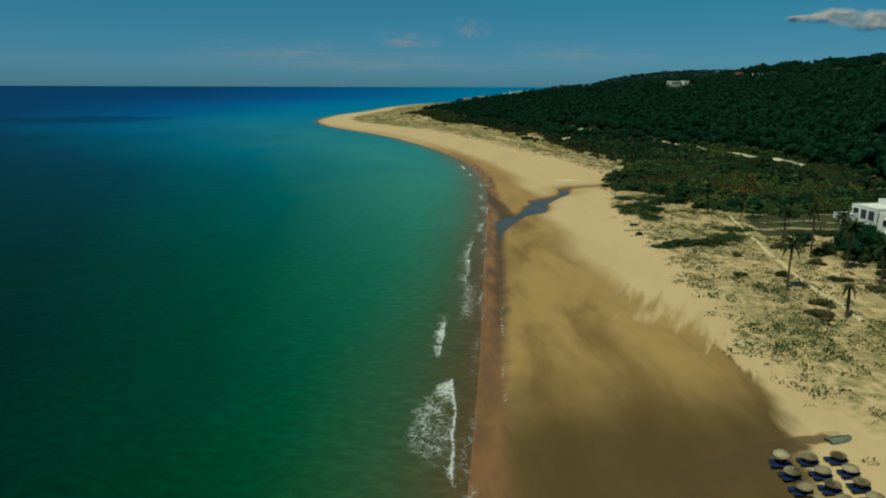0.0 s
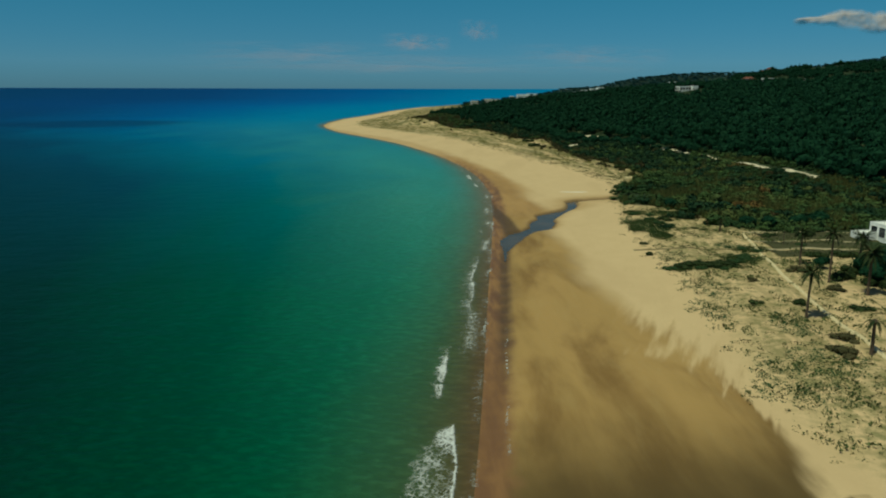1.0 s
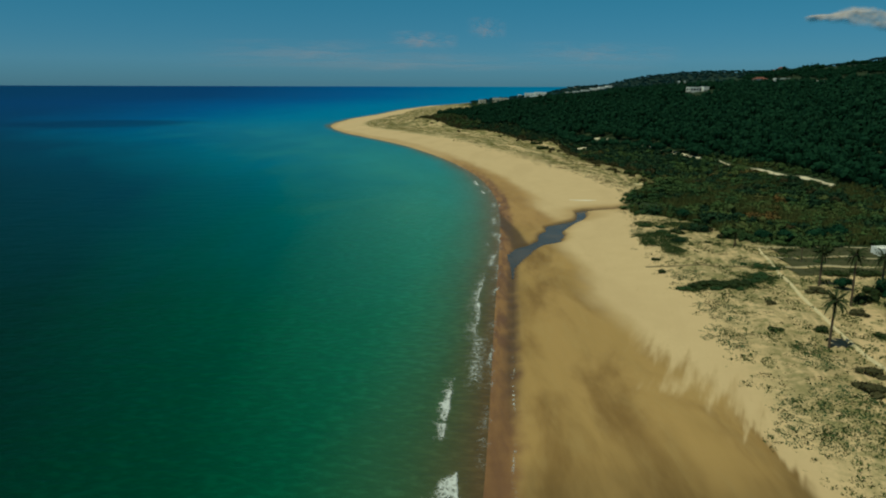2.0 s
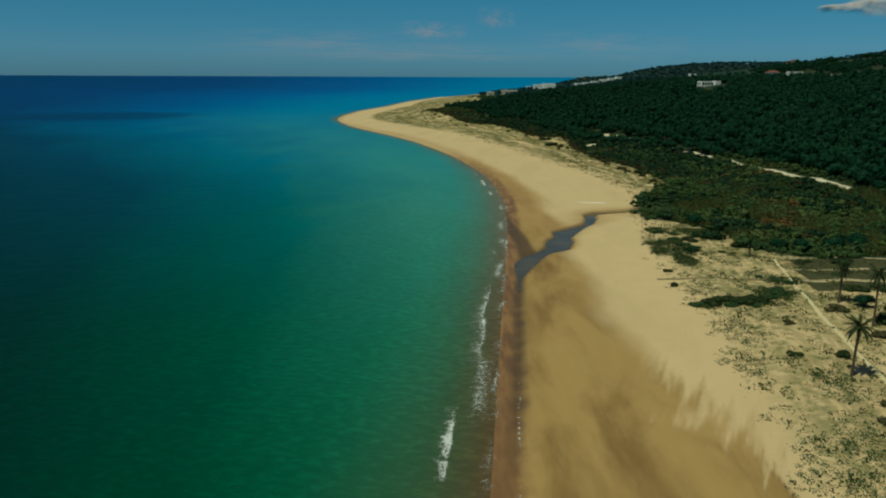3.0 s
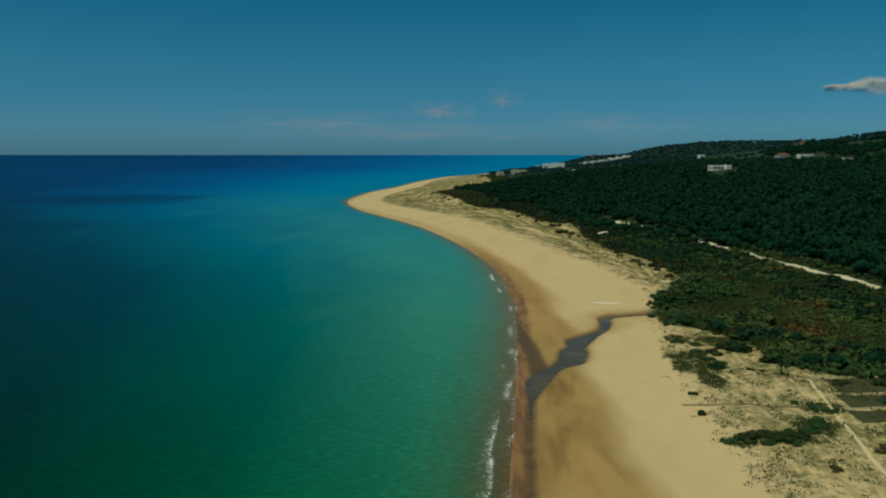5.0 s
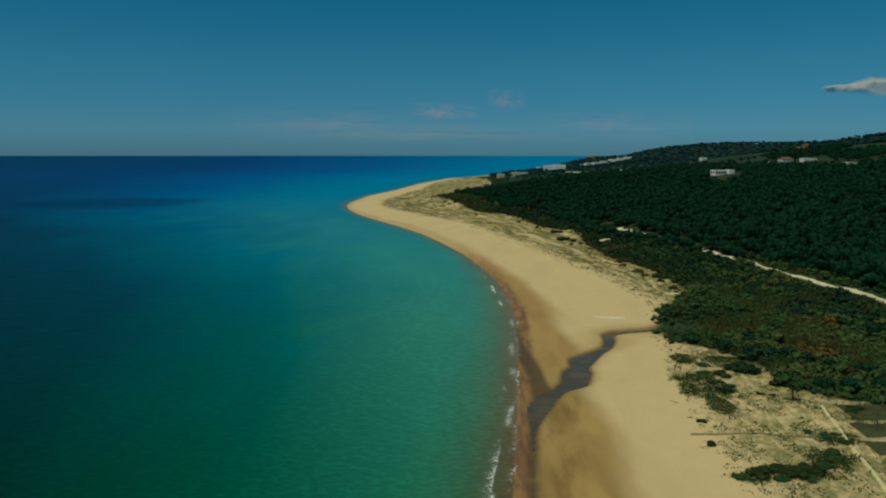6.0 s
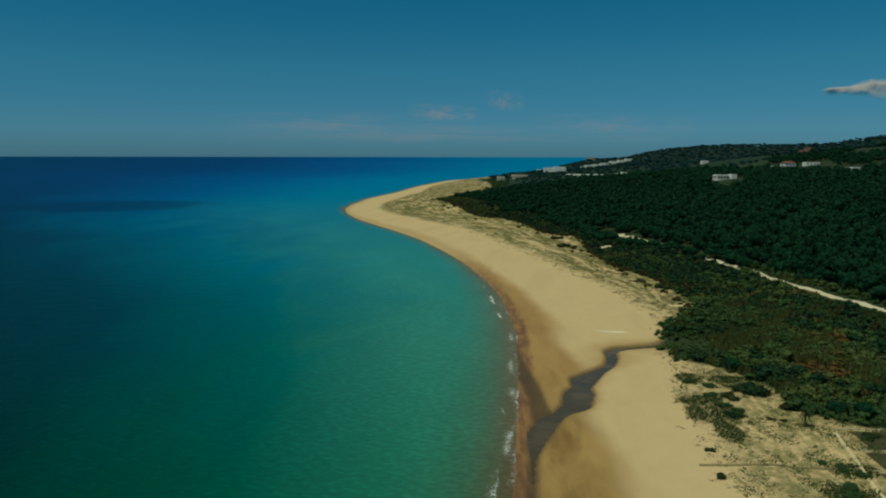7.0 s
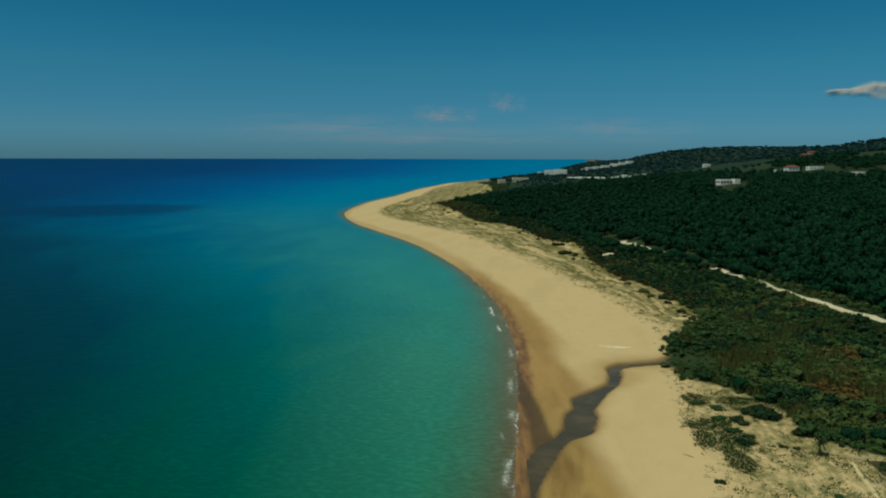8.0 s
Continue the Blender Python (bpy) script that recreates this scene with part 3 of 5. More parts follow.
def build_sea():
    r = np.concatenate([[0.3, 4.0], 8 * (4900 / 8) ** np.linspace(0, 1, 188)])
    a = np.linspace(0, 2 * math.pi, 541)
    rr, aa = np.meshgrid(r, a, indexing="ij")
    x, y = rr * np.sin(aa), rr * np.cos(aa)
    ds = off(SHORE, x, y)
    z = 52 * (np.maximum(rr - 1500, 0) / 3400) ** 2
    d = np.maximum(-ds, 0)
    q = grid_quads(*x.shape)
    keep = (ds.ravel()[q] < 40).any(1)
    # one dark oval patch on the water
    blotch = np.exp(-(((x + 400) / 120) ** 2 + ((y - 840) / 110) ** 2) ** 1.5)
    # shore distance over reach: carries the painted vignette as well as the depth
    me = mesh_of("sea", np.stack([x, y, z], -1).reshape(-1, 3), quads=q[keep][:, ::-1], attrs={"blotch": blotch, "depth_way": np.clip((d / 900) ** 0.42, 0, 1),
                   "darker": d / (np.maximum(y, 20) + 60), "reach": np.clip(np.maximum(y, 0) / 2000, 0, 1) ** 0.5})
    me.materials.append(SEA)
    return tagged(new("sea", me), "clear green to deep blue sea water", "sea", kind="structure")


build_ground()
build_sea()


def ribbon(name, line, width, lift, mat, label, category, jitter=0.0, zs=None, wide_cols=5):
    """A strip that lies along a line on the ground."""
    line = np.asarray(line, float)
    t = np.gradient(line[:, :2], axis=0)
    t /= np.linalg.norm(t, axis=1)[:, None] + 1e-9
    nrm = np.stack([t[:, 1], -t[:, 0]], 1)
    w = np.broadcast_to(width, len(line)) * (1 + jitter * np.random.RandomState(4).uniform(-1, 1, len(line)))
    cols = np.linspace(-0.5, 0.5, wide_cols)
    xy = line[:, None, :2] + nrm[:, None] * (cols[None, :, None] * w[:, None, None])
    z = height(xy[..., 0], xy[..., 1]) + lift if zs is None else np.broadcast_to(np.asarray(zs)[:, None], xy.shape[:2]).copy()
    if zs is None:
        z[:, 0] -= lift + 0.06
        z[:, -1] -= lift + 0.06
    me = mesh_of(name, np.dstack([xy, z]).reshape(-1, 3), quads=grid_quads(len(line), wide_cols)[:, ::-1])
    me.materials.append(mat)
    return tagged(new(name, me), label, category, kind="structure")


def stream_material():
    """Thin brown water: dark where it stands, paler over the sand bars."""
    m, nt, b = material("stream_water", 0.22, 0.28)
    darker = mix(nt, grain(nt, 0.35, 4), (0.066, 0.052, 0.030), (0.098, 0.076, 0.043))
    bars = grain(nt, 1.0, 4, 0.55, place_vec(nt, 0.10, 0.17, 1, 0.3), 0.5)
    nt.links.new(mix(nt, math_(nt, "MULTIPLY", between(nt, bars, 0.47, 0.70), 0.45), darker, (0.20, 0.135, 0.07)), b.inputs["Base Color"])
    relief(nt, b, grain(nt, 1.4, 4), 0.1, 0.03)
    return m


STREAM_WATER = stream_material()
STREAM_W = STREAM_M[STREAM_M[:, 1] > 126 * K]
ribbon("stream", STREAM_W, STREAM_W[:, 2] * 2.4 + 1.4 * sstep(126 * K, 142 * K, STREAM_W[:, 1]), 0, STREAM_WATER, "shallow brown stream crossing the beach to the sea", "stream", 0, STREAM_W[:, 3])
ribbon("road", ROAD_M, 3.2, 0.12, TRACK, "pale dirt road along the edge of the wood", "road", 0.15)
ribbon("side_path", dense(np.array([(39.5, 130.5), (48.6, 129.6), (55.6, 128.7), (63.5, 127.6)]) * K, 30), 0.75, 0.2, plain_material("weedy_soil", (0.19, 0.15, 0.08), (0.28, 0.22, 0.12), 2, 0.95, 0.1, 0.3, False), "narrow dark weedy path across the dunes", "path", 0.35)
for a, b in (((40.0, 215.9), (43.2, 215.2)), ((43.6, 214.9), (47.9, 213.7)), ((41.5, 214.6), (46.5, 213.2))):
    ribbon("tyre_track", dense(np.array([a, b]) * K, 20), 0.38, 0.12, plain_material("crushed_shell", (0.72, 0.64, 0.50), (0.80, 0.74, 0.62), 2, 0.9, 0.1, 0.2, False), "pale tyre marks on the dry sand", "track", 0.3)
for x, y, w, long in ((86, 399.5, 4, 2.6), (89.5, 391, 3.4, 1.8), (76, 378, 3, 3.6), (97.6, 357, 3, 1.6), (100.6, 337, 4, 1.4), (101.8, 325.5, 3.6, 1.4), (104.4, 318, 3, 1.6)):
    ribbon("sand_clearing", dense(np.array([(x - long, y + 1.2), (x - 0.2 * long, y + 0.4), (x + long, y - 1.4)]) * K, 12), w, 0.4, TRACK, "bare pale sand in a gap of the wood", "sand", 0.3)
ribbon("sandy_track", dense(np.array([(67.5, 244.6), (72, 243.8), (79, 243.2)]) * K, 20), 1.3, 0.3, SANDY, "short sandy track at the edge of the scrub", "path", 0.3)
ribbon("footpath", dense(np.array([(65.3, 141), (58.5, 111), (53.4, 84.5), (51.2, 70)]) * K, 30), 0.7, 0.3, SANDY, "straight pale footpath across the dunes", "path", 0.15)


# ---- plants ----
def ball_data(sub):
    bm = bmesh.new()
    bmesh.ops.create_icosphere(bm, subdivisions=sub, radius=1)
    v = np.array([q.co[:] for q in bm.verts])
    f = np.array([[q.index for q in p.verts] for p in bm.faces])
    bm.free()
    return v, f


BALL1 = ball_data(1)


def leaf_tris(rng, centre, radii, n, size, fly=1.12):
    """n loose leaf clumps, each a bent triangle, on and in an ellipsoid."""
    p = rng.normal(size=(n, 3))
    p /= np.linalg.norm(p, axis=1)[:, None]
    out = p * rng.uniform(0.7, fly, (n, 1))
    a = rng.normal(size=(n, 3))
    a -= 0.6 * p * (a * p).sum(1)[:, None]
    a /= np.linalg.norm(a, axis=1)[:, None]
    b = np.cross(a, p + 0.3 * rng.normal(size=(n, 3)))
    s = size * rng.uniform(0.6, 1.3, (n, 1))
    c = np.asarray(centre) + out * np.asarray(radii)
    v = np.stack([c - a * s, c + a * s * 0.8, c + b * s + p * s * 0.5], 1).reshape(-1, 3)
    return v, np.arange(3 * n).reshape(-1, 3)


def crown(rng, blobs, leaves, leaf, flat, ball=BALL1, spread=0.62, base=0.45, fly=1.12):
    """A crown of unit height: displaced clumps and loose leaves round them."""
    vs, fs, n = [], [], 0
    for k in range(blobs):
        a = rng.uniform(0, 6.28)
        r = spread * math.sqrt(rng.uniform(0, 1)) if k else 0.0
        c = np.array((r * math.cos(a), r * math.sin(a), base + rng.uniform(0, 0.32) * (1 - r)))
        rad = np.array((1, 1, flat)) * rng.uniform(0.26, 0.42)
        v, f = ball
        v = v * (1 + rng.uniform(-0.25, 0.25, (len(v), 1))) * rad + c
        vs.append(v), fs.append(f + n)
        n += len(v)
        m = leaves // blobs
        v, f = leaf_tris(rng, c, rad, m, leaf, fly)
        vs.append(v), fs.append(f + n)
        n += len(v)
    v = np.concatenate(vs)
    v[:, 2] = np.maximum(v[:, 2], 0.0)
    return v, np.concatenate(fs)


def scatter(name, templates, xy, size, mat, label, category, seed, tint=None, stretch=(0.85, 1.2), sink=0.0, width=1.0, zs=None):
    rng = np.random.RandomState(seed)
    n = len(xy)
    z = (height(xy[:, 0], xy[:, 1]) if zs is None else zs) - sink
    ang, pick = rng.uniform(0, 6.28, n), rng.randint(len(templates), size=n)
    tint = rng.uniform(0, 1, n) if tint is None else tint
    tall = size * rng.uniform(*stretch, n)
    vs, fs, ts, base = [], [], [], 0
    for k, (tv, tf) in enumerate(templates):
        s = np.flatnonzero(pick == k)
        if not len(s):
            continue
        c, q = np.cos(ang[s])[:, None], np.sin(ang[s])[:, None]
        w = (size[s] * width)[:, None]
        v = np.empty((len(s), len(tv), 3))
        v[..., 0] = (tv[:, 0] * c - tv[:, 1] * q) * w + xy[s, 0:1]
        v[..., 1] = (tv[:, 0] * q + tv[:, 1] * c) * w + xy[s, 1:2]
        v[..., 2] = tv[:, 2] * tall[s, None] + z[s, None]
        f = tf[None] + (base + np.arange(len(s)) * len(tv))[:, None, None]
        vs.append(v.reshape(-1, 3)), fs.append(f.reshape(-1, 3)), ts.append(np.repeat(tint[s], len(tv)))
        base += len(s) * len(tv)
    me = mesh_of(name, np.concatenate(vs), tris=np.concatenate(fs), attrs={"tint": np.concatenate(ts)}, smooth=False)
    me.materials.append(mat)
    return tagged(new(name, me), label, category, kind="stuff")


def spots(x0, x1, y0, y1, step, seed, keep):
    """Jittered grid of places, thinned by keep(x, y)."""
    rng = np.random.RandomState(seed)
    gx, gy = np.meshgrid(np.arange(x0, x1, step), np.arange(y0, y1, step))
    gx = gx + rng.uniform(-0.5, 0.5, gx.shape) * step
    gy = gy + rng.uniform(-0.5, 0.5, gy.shape) * step
    x, y = gx.ravel(), gy.ravel()
    m = keep(x, y, rng)
    return np.stack([x[m], y[m]], 1)


rng0 = np.random.RandomState(11)
TREE_MID = [crown(rng0, 3, 90, 0.12, 0.85, fly=1.4) for _ in range(8)]
TREE_FAR = [crown(rng0, 1, 16, 0.2, 0.8) for _ in range(5)]
BUSH = [crown(rng0, 2, 90, 0.14, 0.8, spread=0.6, base=0.26, fly=1.5) for _ in range(8)]
TUFT = [leaf_tris(rng0, (0, 0, 0.2), (0.8, 0.8, 0.22), 18, 0.2) for _ in range(6)]
MAT = [leaf_tris(rng0, (0, 0, 0.12), (1.25, 0.35 + 0.1 * k, 0.14), 20, 0.2, 1.3) for k in range(5)]


def reed_clump(rng, n=20):
    """Upright blades that lean a little outwards."""
    foot = rng.normal(size=(n, 2)) * 0.3
    tip = foot * 1.5 + rng.normal(size=(n, 2)) * 0.12
    side = rng.normal(size=(n, 2)) * 0.06
    zero = np.zeros((n, 1))
    v = np.stack([np.hstack([foot - side, zero]), np.hstack([foot + side, zero]), np.hstack([tip, rng.uniform(0.55, 1.05, (n, 1))])], 1)
    return v.reshape(-1, 3), np.arange(3 * n).reshape(-1, 3)


REEDS = [reed_clump(rng0) for _ in range(6)]


def in_view_land(x, y):
    return x < 0.85 * y + 90


CLEAR = [(368, 800, 22), (290, 880, 12), (285, 632, 15), (278, 547, 13), (187, 526, 12), (66, 1140, 9), (92, 1145, 11), (191, 1480, 26), (215, 1256, 40), (290, 1266, 36), (232, 1050, 24), (245, 1120, 26), (258, 1190, 28), (285, 1205, 28), (252, 1000, 22), (222, 965, 20), (296, 1140, 16), (95, 130, 15), (345, 1965, 26), (385, 1960, 32), (430, 1955, 30),
         (87.4, 396, 3.6), (76, 378, 3), (97.6, 357, 2.4), (100.6, 337, 2.8), (101.8, 325, 2.6), (104.4, 318, 2.6)]


def no_house(x, y):
    m = np.ones(len(x), bool)
    for cx, cy, r in CLEAR:
        gx, gy = x / K - cx, y / K - cy
        f = np.hypot(cx, cy)
        along, side = (gx * cx + gy * cy) / f, (gx * cy - gy * cx) / f
        m &= ~((along > -3.2 * r) & (along < 0.7 * r) & (np.abs(side) < r * (1 + 0.2 * waves(x, y, 9, 47))))
    return m


def before_road(x, y):
    r = ROAD_M[np.argsort(ROAD_M[:, 1])]
    return (x < np.interp(y, r[:, 1], r[:, 0])) & (y < 424 * K)


def wood_near(x, y, rng):
    d, _ = near_line(x, y, ROAD_M)
    front = before_road(x, y) & (y > 290 * K)
    return (off(WOOD, x, y) > 1) & in_view_land(x, y) & (d > 3.2) & (~front | (waves(x, y, 11, 71) > -0.35)) & ((y < 520 * K) | (waves(x, y, 60, 19) > 0.9 * sstep(90, 260, off(WOOD, x, y)) - 0.75 + 1.6 * sstep(690 * K, 760 * K, y) * sstep(330 * K, 200 * K, x))) & no_house(x, y) & (rng.uniform(size=len(x)) < 0.93)


xy = spots(-60, 900, 130, 900, 5.4, 21, wood_near)
rs = np.random.RandomState(1)
high = rs.uniform(5.0, 8.5, len(xy)) * (1 - 0.3 * sstep(480 * K, 620 * K, xy[:, 1])) * (1 + 0.18 * waves(xy[:, 0], xy[:, 1], 25, 20))
high = np.where(before_road(xy[:, 0], xy[:, 1]), 0.5 * high, high)
scatter("pine_wood", TREE_MID, xy, high, PINE, "dense dark green pine wood on the slope", "wood", 31, width=0.8)
xy = spots(-100, 2600, 1600, 3400, 23.5, 27, lambda x, y, r: (off(WOOD, x, y) > 4) & in_view_land(x, y) & no_house(x, y) & (waves(x, y, 120, 10) > -0.75))
scatter("hill_wood", TREE_FAR, xy, np.random.RandomState(6).uniform(5, 9, len(xy)), HAZED_LEAF, "wooded hills near the horizon", "wood", 38, width=1.9)
xy = spots(-100, 1700, 900, 1600, 12, 22, lambda x, y, r: (off(WOOD, x, y) > 4) & in_view_land(x, y) & no_house(x, y) & ((waves(x, y, 70, 9) > 0.3 - 0.6 * sstep(350, 600, off(WOOD, x, y))) | ((off(SHORE, x, y) < 330) & (waves(x, y, 40, 86) > -0.1) & (y > 1250))))
scatter("far_wood", TREE_FAR, xy, np.random.RandomState(2).uniform(3.5, 6.5, len(xy)), HAZED_LEAF, "distant green groves and wooded hills", "wood", 32, width=1.3)


def scrub_spot(x, y, rng):
    d, _ = near_line(x, y, ROAD_M)
    d = np.minimum(d, near_line(x, y, STREAM_M)[0] - 1.2)
    s, w = off(SCRUB, x, y), off(WOOD, x, y)
    thick = sstep(-1, 4, s + 4 * waves(x, y, 18, 14))
    return (w < 3) & (d > 2.6) & (rng.uniform(size=len(x)) < thick * 0.92) & no_house(x, y) & ~((y < 142.5 * K) & (x < 92 * K) & (y > 95 * K)) & in_view_land(x, y)


xy = spots(-40, 190, 60, 420, 1.9, 23, scrub_spot)
warm = 0.38 + 0.62 * waves(xy[:, 0], xy[:, 1], 34, 15) + 0.12 * waves(xy[:, 0], xy[:, 1], 8, 16) + np.random.RandomState(5).uniform(-0.14, 0.14, len(xy))
for cx, cy, r in ((97, 203, 5), (108, 196, 4), (80, 176, 3.2), (72, 264, 5), (100, 222, 3)):
    warm += 0.75 * np.exp(-(((xy[:, 0] / K - cx) / r) ** 2 + ((xy[:, 1] / K - cy) / (1.6 * r)) ** 2))
warm = np.clip(warm, 0, 1)
marsh = bump(xy[:, 0], xy[:, 1], 62, 199, 15, 8, 1.0)        # low growth where the stream leaves the scrub
warm += (0.62 - warm) * marsh
scatter("scrub", BUSH, xy, (0.8 + 2.1 * np.random.RandomState(3).uniform(0, 1, len(xy)) ** 2.2) * (1 - 0.62 * marsh), SHRUB, "thick green and rusty scrub behind the dunes", "scrub", 33, tint=warm, width=1.45, stretch=(0.6, 1.5))
xy = spots(-140, 130, 420, 1500, 4.2, 24, lambda x, y, r: scrub_spot(x, y, r) & (waves(x, y, 14, 48) > -0.1))
scatter("far_scrub", BUSH, xy, np.random.RandomState(3).uniform(1.5, 3.2, len(xy)), SHRUB, "low green scrub along the dunes", "scrub", 34, tint=0.15 + 0.7 * np.random.RandomState(8).uniform(0, 1, len(xy)), width=1.2)


def thicket_spot(x, y, rng):
    d = np.minimum(near_line(x, y, ROAD_M)[0], near_line(x, y, STREAM_M)[0] - 3)
    s, w = off(SCRUB, x, y), off(WOOD, x, y)
    bar = 0.42 - 0.8 * sstep(215 * K, 290 * K, y) - 0.35 * sstep(-26, -4, w)
    return (s > 1.5) & (w < 2) & (d > 4) & (waves(x, y, 19, 72) + 0.4 * waves(x, y, 5, 73) > bar) & ~((y < 146 * K) & (x < 94 * K)) & (bump(x, y, 62, 199, 15, 8, 1.0) < 0.35) & in_view_land(x, y) & no_house(x, y)


def hedge_spot(x, y, rng):
    r = ROAD_M[np.argsort(ROAD_M[:, 1])]
    side = np.interp(y, r[:, 1], r[:, 0]) - x
    return (side > 4.6) & (side < 11) & (y > 150 * K) & (y < 300 * K) & (waves(x, y, 13, 85) > -0.25)


xy = spots(90, 160, 150, 360, 2.2, 47, hedge_spot)
scatter("hedge", BUSH, xy, np.random.RandomState(14).uniform(1.4, 3.0, len(xy)), THICKET, "uneven dark hedge of bushes along the dirt road", "hedge", 48, width=1.2)
xy = spots(-40, 190, 100, 660, 3.3, 41, thicket_spot)
scatter("thicket", BUSH, xy, np.random.RandomState(9).uniform(1.9, 3.9, len(xy)), THICKET, "tall dark green thicket among the scrub", "thicket", 42,
        tint=np.clip(0.45 + 0.45 * waves(xy[:, 0], xy[:, 1], 15, 74) + np.random.RandomState(10).uniform(-0.2, 0.2, len(xy)), 0, 1), width=1.15)


def margin_spot(x, y, rng):
    s, w = off(SCRUB, x, y), off(WOOD, x, y)
    fringe = (s > -1) & (s < 13) & (waves(x, y, 8, 75) > -0.25) & (y > 268 * K)
    outliers = (s > -12) & (s <= -1) & (waves(x, y, 7, 77) > 0.72) & (y > 300 * K)
    edge = (w > -9) & (w < 3) & (waves(x, y, 12, 78) > 0.25) & (y > 400 * K)
    return (fringe | outliers | edge) & (near_line(x, y, STREAM_M)[0] > 8) & (near_line(x, y, ROAD_M)[0] > 4)


xy = spots(-60, 150, 250, 900, 2.6, 43, margin_spot)
scatter("brown_shrubs", BUSH, xy, np.random.RandomState(12).uniform(0.8, 2.3, len(xy)), BROWN, "rusty brown shrubs at the edge of the dunes", "shrubs", 44, width=1.5)

stands = np.repeat(np.array([(72, 266, 1.5), (72, 252, 1.9), (72.7, 244, 1.6), (69.7, 277, 1.3), (71, 314, 1.9), (70.2, 326, 1.7), (65.9, 355, 2.4), (59.5, 382, 2.3), (67, 300, 1.2), (62, 368, 1.4)]), 5, 0)
xy = stands[:, :2] * K + np.random.RandomState(15).normal(0, 1, (len(stands), 2)) * (1.1, 1.6)
scatter("dune_bushes", BUSH, xy, stands[:, 2] * np.random.RandomState(16).uniform(0.6, 1.1, len(xy)), BROWN, "brown green bushes standing alone on the dune sand", "bushes", 49, width=1.3)
stands = np.repeat(np.array([(59.4, 162.3, 2.6), (60.6, 160.4, 2.0), (57.8, 163.6, 1.7), (62.6, 152.5, 2.1), (64.5, 153.0, 1.8), (51.3, 148.2, 1.5)]), 4, 0)
xy = stands[:, :2] * K + np.random.RandomState(17).normal(0, 1, (len(stands), 2)) * 0.35 * stands[:, 2:]
scatter("dark_bushes", BUSH, xy, stands[:, 2] * np.random.RandomState(18).uniform(0.6, 1.1, len(xy)), THICKET, "dark green bushes standing alone before the scrub", "bushes", 50, width=1.2)


def reed_spot(x, y, rng):
    s, w = off(SCRUB, x, y), off(WOOD, x, y)
    d = np.minimum(near_line(x, y, ROAD_M)[0], near_line(x, y, STREAM_M)[0] - 1)
    return (s > 2) & (w < -2) & (d > 3) & (waves(x, y, 16, 79) + 0.3 * waves(x, y, 5, 80) > 0.0) & in_view_land(x, y) & ~((y < 146 * K) & (x < 94 * K))


xy = spots(50, 190, 165, 330, 1.35, 45, reed_spot)
scatter("reeds", REEDS, xy, np.random.RandomState(13).uniform(1.5, 2.6, len(xy)), leaf_material("reed_blades", (0.046, 0.062, 0.020), (0.135, 0.132, 0.048)),
        "tall olive reeds and dry grass among the scrub", "reeds", 46, width=0.9)


def tuft_spot(x, y, rng):
    v, s = off(VEG, x, y), off(SCRUB, x, y)
    dens = sstep(-3, 10, v + 6 * waves(x, y, 12, 17)) * (0.25 + sstep(-0.3, 0.5, waves(x, y, 3.5, 18))) * sstep(-0.6, 0.4, waves(x, y, 11, 28)) * (1 - sstep(250, 340, y) * sstep(0.25, -0.25, waves(v, 0.16 * y, 6, 29))) + 0.3 * np.exp(-(((x / K - 43) / 6) ** 2 + ((y / K - 66) / 9) ** 2))
    return (v > -1) & (s < 2) & (rng.uniform(size=len(x)) < 0.9 * dens)


xy = spots(20, 130, 25, 330, 0.66, 25, tuft_spot)
scatter("dune_grass", TUFT + MAT, xy, np.random.RandomState(4).uniform(0.0, 1.0, len(xy)) ** 4 * 1.15 + 0.17, GRASS, "sparse grey-green dune grass on pale sand", "grass", 35)
xy = spots(-140, 130, 330, 1300, 1.7, 26, tuft_spot)
scatter("far_dune_grass", TUFT, xy, np.random.RandomState(4).uniform(0.4, 1.2, len(xy)), DRY_GRASS, "dry yellow grass on the far dunes", "grass", 36)


def rim_spot(x, y, rng):
    v, s = off(VEG, x, y), off(SCRUB, x, y)
    return (v > -3) & (v < 9) & (s < 0) & (rng.uniform(size=len(x)) < 0.5 * sstep(-3, 2, v) * sstep(-0.3, 0.5, waves(x, y, 4, 87) + 0.3 * waves(x, y, 15, 88)))


xy = spots(0, 110, 120, 560, 1.05, 48, rim_spot)
scatter("rim_tufts", MAT + TUFT, xy, np.random.RandomState(15).uniform(0, 1, len(xy)) ** 2 * 0.55 + 0.28, leaf_material("rim_tuft_leaves", (0.022, 0.032, 0.013), (0.075, 0.08, 0.032)),
        "dark tufts along the seaward rim of the dunes", "tufts", 49)


def patch_spot(patches, fill):
    def keep(x, y, rng):
        m = np.full(len(x), -9.0)
        for cx, cy, rx, ry in patches:
            m = np.maximum(m, 1 - ((x / K - cx) / rx) ** 2 - ((y / K - cy) / ry) ** 2)
        return rng.uniform(size=len(x)) < fill * sstep(-0.25, 0.45, m + 0.5 * waves(x, y, 4, 44))
    return keep


PATCHES = [(44, 115, 3.5, 2.0), (49.5, 115.6, 5.5, 2.4), (56, 119.5, 3.2, 3.5), (48.5, 158.6, 4.6, 2.8), (50.8, 151, 2.6, 4.5), (48.4, 143.5, 2.0, 6), (46, 152, 1.8, 4.5),
           (51, 172, 2.2, 4), (60.5, 127.5, 3.5, 2.4), (59, 171, 5, 2.2)]
xy = spots(40, 90, 120, 220, 0.42, 28, patch_spot(PATCHES, 0.95))
